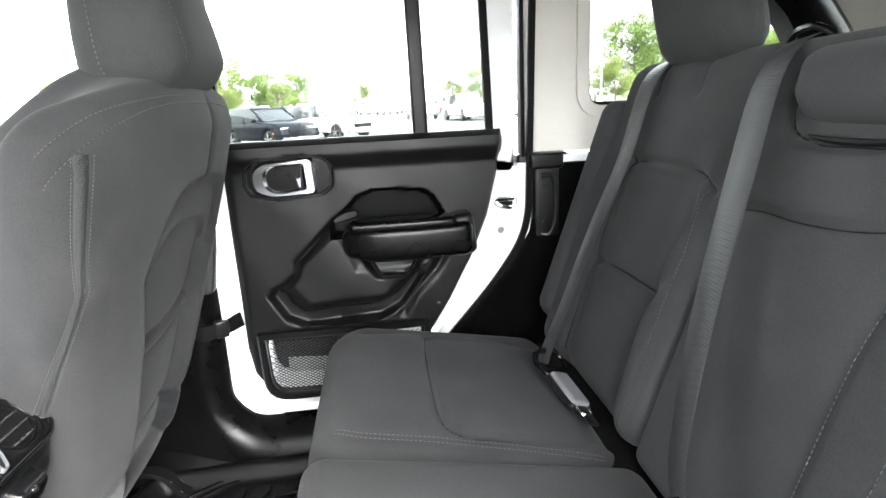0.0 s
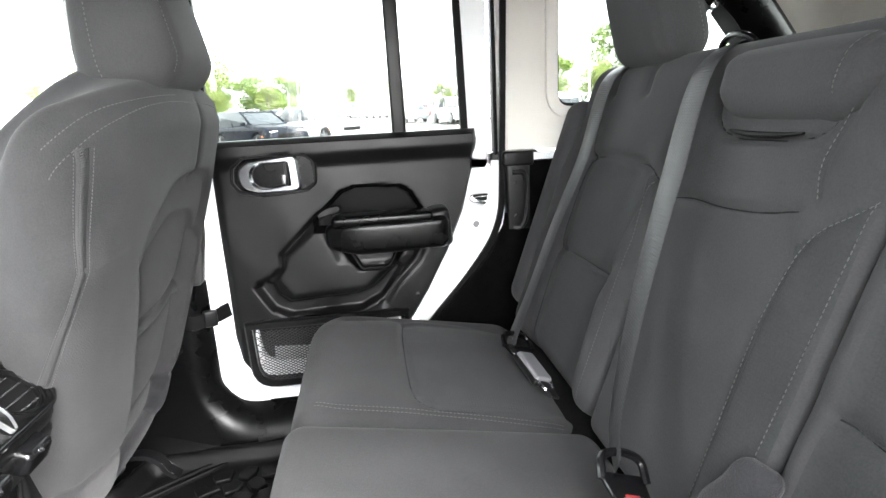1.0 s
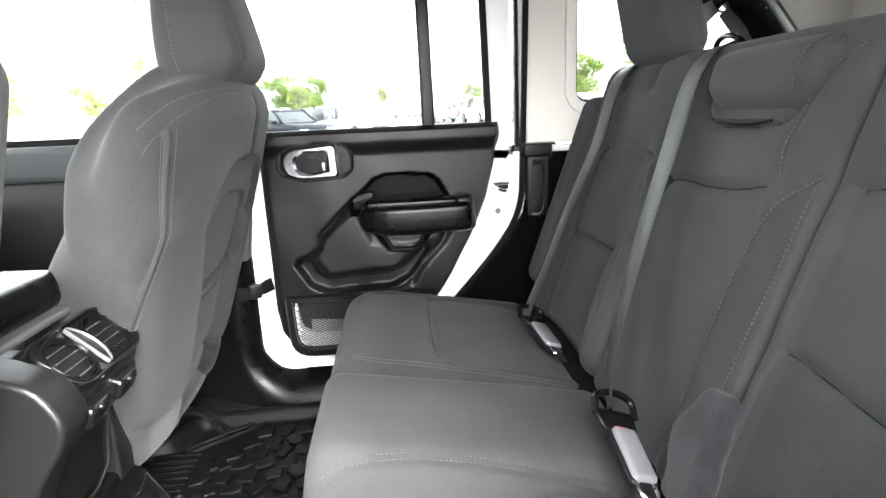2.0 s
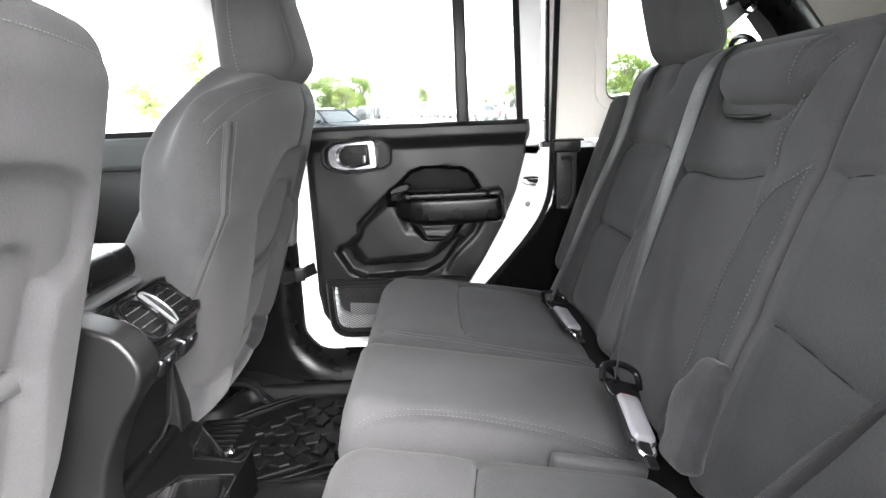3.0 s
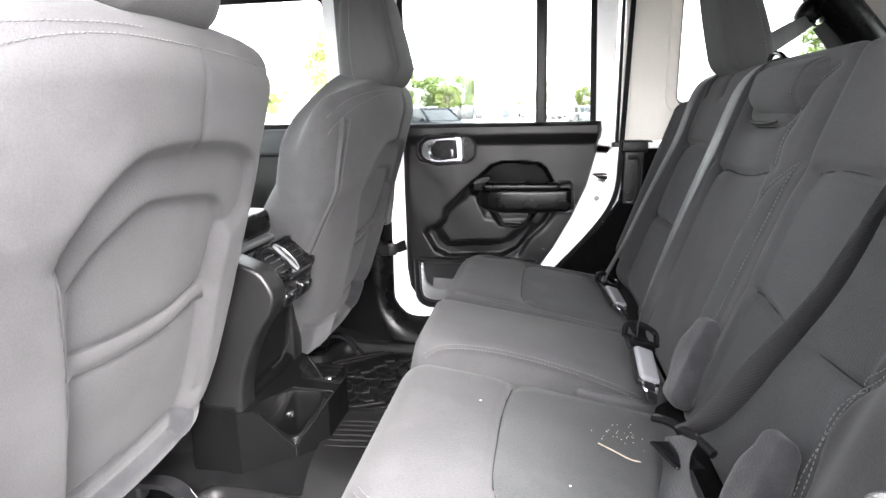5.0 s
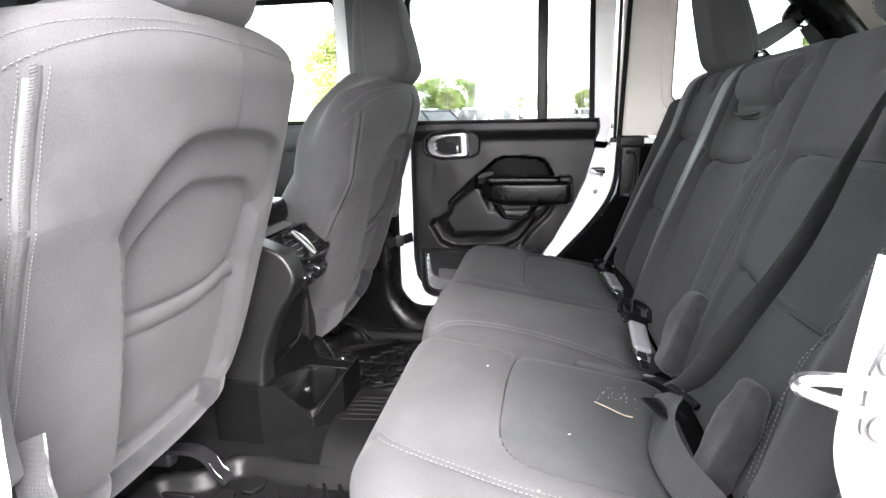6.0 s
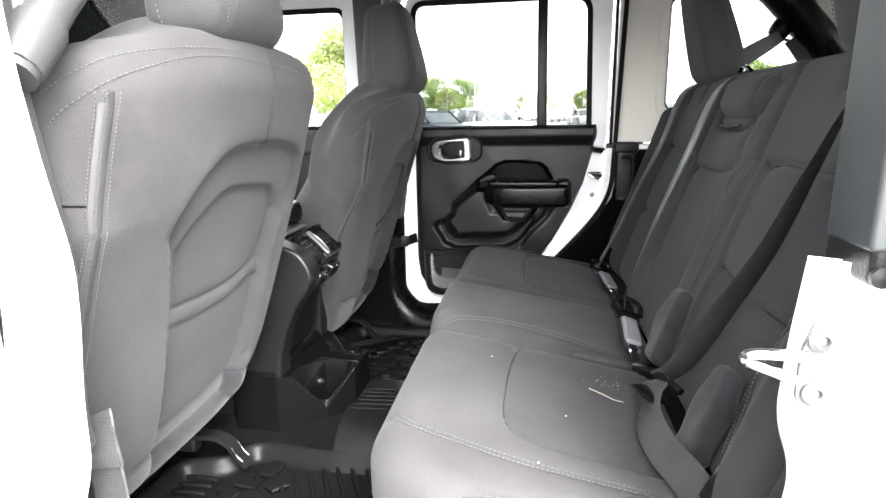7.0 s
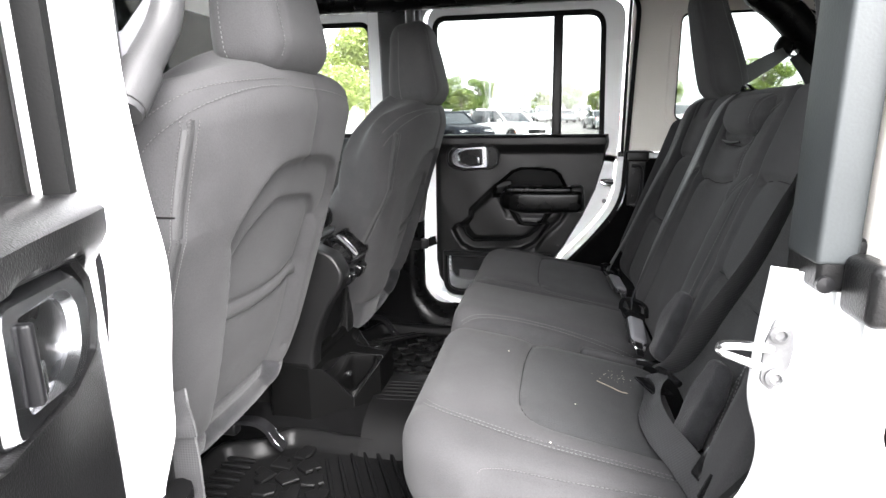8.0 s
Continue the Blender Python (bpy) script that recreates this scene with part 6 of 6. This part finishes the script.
def car(name, kind, paint, at, heading, label, group="parked cars"):
    """kind gives length, width, roof and the side outline; x runs forward."""
    L, W, H, cab = {"suv": (4.6, 1.86, 1.66, [(-2.05, 0.98), (-1.92, 1.5), (-1.5, 1.64), (0.1, 1.62), (0.95, 1.08)]),
                    "sedan": (4.8, 1.84, 1.45, [(-1.7, 0.96), (-0.95, 1.38), (-0.3, 1.44), (0.3, 1.40), (1.15, 0.98)]),
                    "pickup": (5.6, 2.0, 1.9, [(-0.6, 1.12), (-0.5, 1.82), (-0.2, 1.88), (0.9, 1.84), (1.45, 1.16)])}[kind]
    h = L / 2
    m = pose(at[0], at[1], rise(at[1]), 0, 0, heading)
    c = thing(name, m, label, "pickup truck" if kind == "pickup" else "car", group)
    deck = cab[0][1]
    low = 0.28
    front_z = cab[-1][1] - 0.12
    body = [(-h, 0.45), (-h + 0.02, deck - 0.1), (-h + 0.12, deck)] + [(cab[0][0], deck), (cab[-1][0], cab[-1][1])] + [(h - 0.35, front_z), (h - 0.05, front_z - 0.22), (h, 0.5), (h - 0.12, low)]
    fw, rw, r = h - 0.92, -h + 0.95, 0.36 if kind != "pickup" else 0.4
    arch = []
    for cx in (fw, rw):
        for q in np.linspace(0, math.pi, 9):
            arch.append((cx + (r + 0.07) * math.cos(q), 0.34 + (r + 0.06) * math.sin(q)))
    outline = body + arch[:9] + arch[9:] + [(-h + 0.1, low)]
    B = Matrix(((1, 0, 0, 0), (0, 0, 1, -W / 2), (0, 1, 0, 0), (0, 0, 0, 1)))
    part("body", moved(prism(outline, W, 0.10, B, seg=3), m), paint, c, smooth=True, sharp=50)
    roof = prism(rounded_outline(cab, 0.08, 3), W - 0.24, 0.16, Matrix(((1, 0, 0, 0), (0, 0, 1, -W / 2 + 0.12), (0, 1, 0, 0), (0, 0, 0, 1))), seg=3)
    part("cabin", moved(roof, m), CAR_GLASS, c, "dark glazed cabin")
    top = [(x * 0.98, z + 0.012) for x, z in cab[1:-1]]
    part("roof", moved(prism(top + [(top[-1][0] + 0.12, top[-1][1] - 0.07), (top[0][0] - 0.05, top[0][1] - 0.05)], W - 0.42, 0.03, Matrix(((1, 0, 0, 0), (0, 0, 1, -W / 2 + 0.21), (0, 1, 0, 0), (0, 0, 0, 1)))), m), paint, c)
    for sgn in (-1, 1):
        for x0, x1 in ((cab[0], cab[1]), (cab[-1], cab[-2]), ((cab[2][0] * 0.3 + 0.0, deck), (cab[2][0] * 0.3 - 0.03, cab[2][1] - 0.02))):
            part("window_post", moved(tube([(x0[0], sgn * (W / 2 - 0.11), x0[1]), (x1[0], sgn * (W / 2 - 0.2), x1[1])], 0.045, 6), m), paint, c)
        for x in (fw, rw):
            wheel = part("wheel", moved(lathe([(0.2, -0.1), (r - 0.03, -0.11), (r, -0.06), (r, 0.06), (r - 0.03, 0.11), (0.2, 0.1)], 24, pose(x, sgn * (W / 2 - 0.12), r, 90, 0, 0)), m), TYRE, c)
            part("rim", moved(lathe([(0.0, 0.0), (0.05, 0.01), (r - 0.1, 0.0), (r - 0.08, 0.02), (r - 0.08, -0.02), (0.0, -0.02)], 20, pose(x, sgn * (W / 2 - 0.01), r, 90, 0, 0)), m), SEAL if kind == "suv" else ALLOY, wheel)
            for q in range(5):
                part("spoke", moved(rbox((0.05, 0.02, r - 0.1), 0.008, (0, 0, 0)), m @ pose(x, sgn * (W / 2 + 0.005), r) @ Matrix.Rotation(q * 2 * math.pi / 5, 4, "Y") @ Matrix.Translation((0, 0, (r - 0.1) / 2))), ALLOY, wheel)
        part("headlamp", moved(rbox((0.12, 0.42, 0.12), 0.03, (h - 0.16, sgn * (W / 2 - 0.3), front_z - 0.2), (0, 0, -sgn * 12)), m), LAMP_GLASS, c)
        part("tail_lamp", moved(rbox((0.06, 0.2, 0.3), 0.02, (-h + 0.05, sgn * (W / 2 - 0.16), deck - 0.2)), m), RED, c)
        part("side_marker", moved(rbox((0.16, 0.02, 0.07), 0.008, (h - 0.5, sgn * (W / 2 - 0.012), 0.62)), m), AMBER, c)
        part("mirror", moved(rbox((0.12, 0.2, 0.13), 0.04, (cab[-1][0] - 0.35, sgn * (W / 2 + 0.06), cab[-1][1] + 0.05)), m), paint, c)
    part("grille", moved(rbox((0.05, 1.1, 0.24), 0.02, (h - 0.03, 0, 0.6)), m), SEAL, c)
    part("bumper", moved(rbox((0.16, W - 0.16, 0.16), 0.05, (h - 0.08, 0, 0.36)), m), CAR_GREY, c)
    return c


car("parked_car", "suv", CAR_DARK, (-4.75, 23.9), -47, "dark blue crossover parked on the asphalt lot")
car("parked_car", "suv", CAR_WHITE, (-2.4, 27.5), -47, "white crossover parked beside the dark one")
pk = car("parked_car", "pickup", CAR_WHITE, (6.4, 41.0), 100, "white pickup truck parked tail first across the lot", "far parked cars")
sd = car("parked_car", "sedan", CAR_GREY, (3.6, 47.0), 100, "grey sedan in the far row of the lot", "far parked cars")
rd = car("parked_car", "sedan", CAR_RED, (5.6, 62.0), 100, "red sedan in the far row of the lot", "far parked cars")
wh = car("parked_car", "suv", CAR_WHITE, (11.6, 31.0), 60, "white crossover parked near the lot's edge", "far parked cars")


def again(src, x, y, turn):
    return copy_thing(src, pose(x, y, rise(y), 0, 0, turn))


for k, (src, x, y) in enumerate(((pk, 9.3, 43.0), (sd, 1.2, 66.0), (pk, -1.4, 74.0), (wh, -4.0, 78.0), (sd, -6.4, 82.0), (rd, -8.8, 86.0), (wh, -11.4, 88.0), (pk, 3.6, 72.0), (wh, 8.4, 66.0), (sd, 11.0, 68.0), (wh, 13.0, 49.0), (pk, 15.5, 46.0), (sd, -14.0, 89.0), (wh, -17.0, 90.0))):
    again(src, x, y, 95 + (k * 37) % 14)


def leaf_cloud(rnd, centres, count, size):
    V, F = [], []
    for c, r in centres:
        for k in range(count):
            u = Vector((rnd.gauss(0, 1), rnd.gauss(0, 1), rnd.gauss(0, 1)))
            u = u.normalized() * (r * rnd.uniform(0.45, 1.08) ** 0.7)
            u.z *= 0.8
            q = Vector(c) + u
            a = Vector((rnd.gauss(0, 1), rnd.gauss(0, 1), rnd.gauss(0, 0.6))).normalized()
            b = a.orthogonal().normalized()
            s = size * rnd.uniform(0.6, 1.3)
            n = len(V)
            V += [q - a * s, q + b * s * 0.45 + a * 0.1 * s, q + a * s, q - b * s * 0.45 + a * 0.1 * s]
            F.append((n, n + 1, n + 2, n + 3))
    return V, F


def tree(seed, height, at, leaf, label, clumps=24, leaves=130, spread=0.42):
    rnd = random.Random(seed)
    z = rise(at[1])
    t = thing("tree", pose(at[0], at[1], z), label, "tree", "trees beyond the lot")
    m = pose(at[0], at[1], z)
    trunk = curve_through([(0, 0, -0.1), (0.05 * height * rnd.uniform(-0.5, 0.5), 0, height * 0.3), (0.1, 0.1, height * 0.6), (0, 0, height * 0.85)], 4)
    part("trunk", moved(tube(trunk, list(np.linspace(0.035, 0.008, len(trunk)) * height * 0.7), 8), m), BARK, t)
    centres, limbs = [], []
    for k in range(clumps):
        a = rnd.uniform(0, 2 * math.pi)
        hz = height * (0.22 + 0.7 * (k + 0.5) / clumps)
        rr = height * spread * rnd.uniform(0.25, 1.0) * (1.15 - 0.75 * abs((k + 0.5) / clumps - 0.35))
        c = (rr * math.cos(a), rr * math.sin(a), hz)
        centres.append((c, height * rnd.uniform(0.10, 0.19)))
        limbs.append(tube([(0, 0, hz * 0.7), (c[0] * 0.5, c[1] * 0.5, hz * 0.86), c], [0.012 * height * 0.6, 0.008 * height * 0.6, 0.003 * height], 5))
    part("limbs", moved(join(*limbs), m), BARK, t)
    part("crown", moved(leaf_cloud(rnd, centres, leaves * 4, height * 0.017), m), leaf, t, smooth=False)
    return t


tree(1, 9.0, (-25, 100), LEAF, "broad green tree beyond the lot")
t2 = tree(2, 7.5, (-19, 103), LEAF, "green tree beyond the lot")
t3 = tree(3, 5.0, (-23.5, 94), LEAF_LIGHT, "low yellow-green tree at the lot's edge")
tree(4, 8.5, (-13.5, 39), LEAF_LIGHT, "pale green tree beside the lot", clumps=26, leaves=150)
t5 = tree(5, 10.5, (31, 66), LEAF, "green tree behind the quarter of the lot")
again_tree = [(t2, -31, 104, 30), (t2, -14.5, 112, 140), (t3, -16, 99, 80), (t3, -2.5, 118, 10), (t2, 3, 124, 75), (t3, 9, 120, 200), (t2, -38, 98, 200), (t2, 37, 72, 20), (t3, 27, 62, 120), (t2, 45, 62, 66), (t2, 26, 78, 150), (t5, 52, 60, 90), (t2, -45, 90, 10), (t5, -55, 84, 60), (t3, 16, 116, 33), (t2, 22, 120, 44)]
for src, x, y, turn in again_tree:
    copy_thing(src, pose(x, y, rise(y), 0, 0, turn))

sign = thing("billboard", (-8.5, 120, rise(120)), "faded brown billboard on a single steel post", "billboard")
zb = rise(120)
part("post", tube([(-8.5, 120, zb), (-8.5, 120, zb + 4.5)], 0.35, 10), POLE, sign)
part("panel", rbox((8.6, 0.4, 3.0), 0.05, (-8.5, 120, zb + 5.4), (0, 0, 4)), BOARD, sign)
part("rim", rbox((8.9, 0.3, 0.25), 0.05, (-8.5, 119.9, zb + 3.8), (0, 0, 4)), POLE, sign)
for x, y, h in ((-10.5, 95, 9.0), (-3.2, 80, 10.0), (24.5, 60, 10.0), (19.0, 70, 9.0)):
    lp = thing("light_pole", (x, y, rise(y)), "grey lot light pole with an arm", "light pole", "lot light poles")
    part("pole", tube([(x, y, rise(y)), (x, y, rise(y) + h)], [0.11, 0.07], 10), POLE, lp)
    part("lamp_head", rbox((0.7, 0.3, 0.14), 0.04, (x + 0.4, y, rise(y) + h)), POLE, lp)
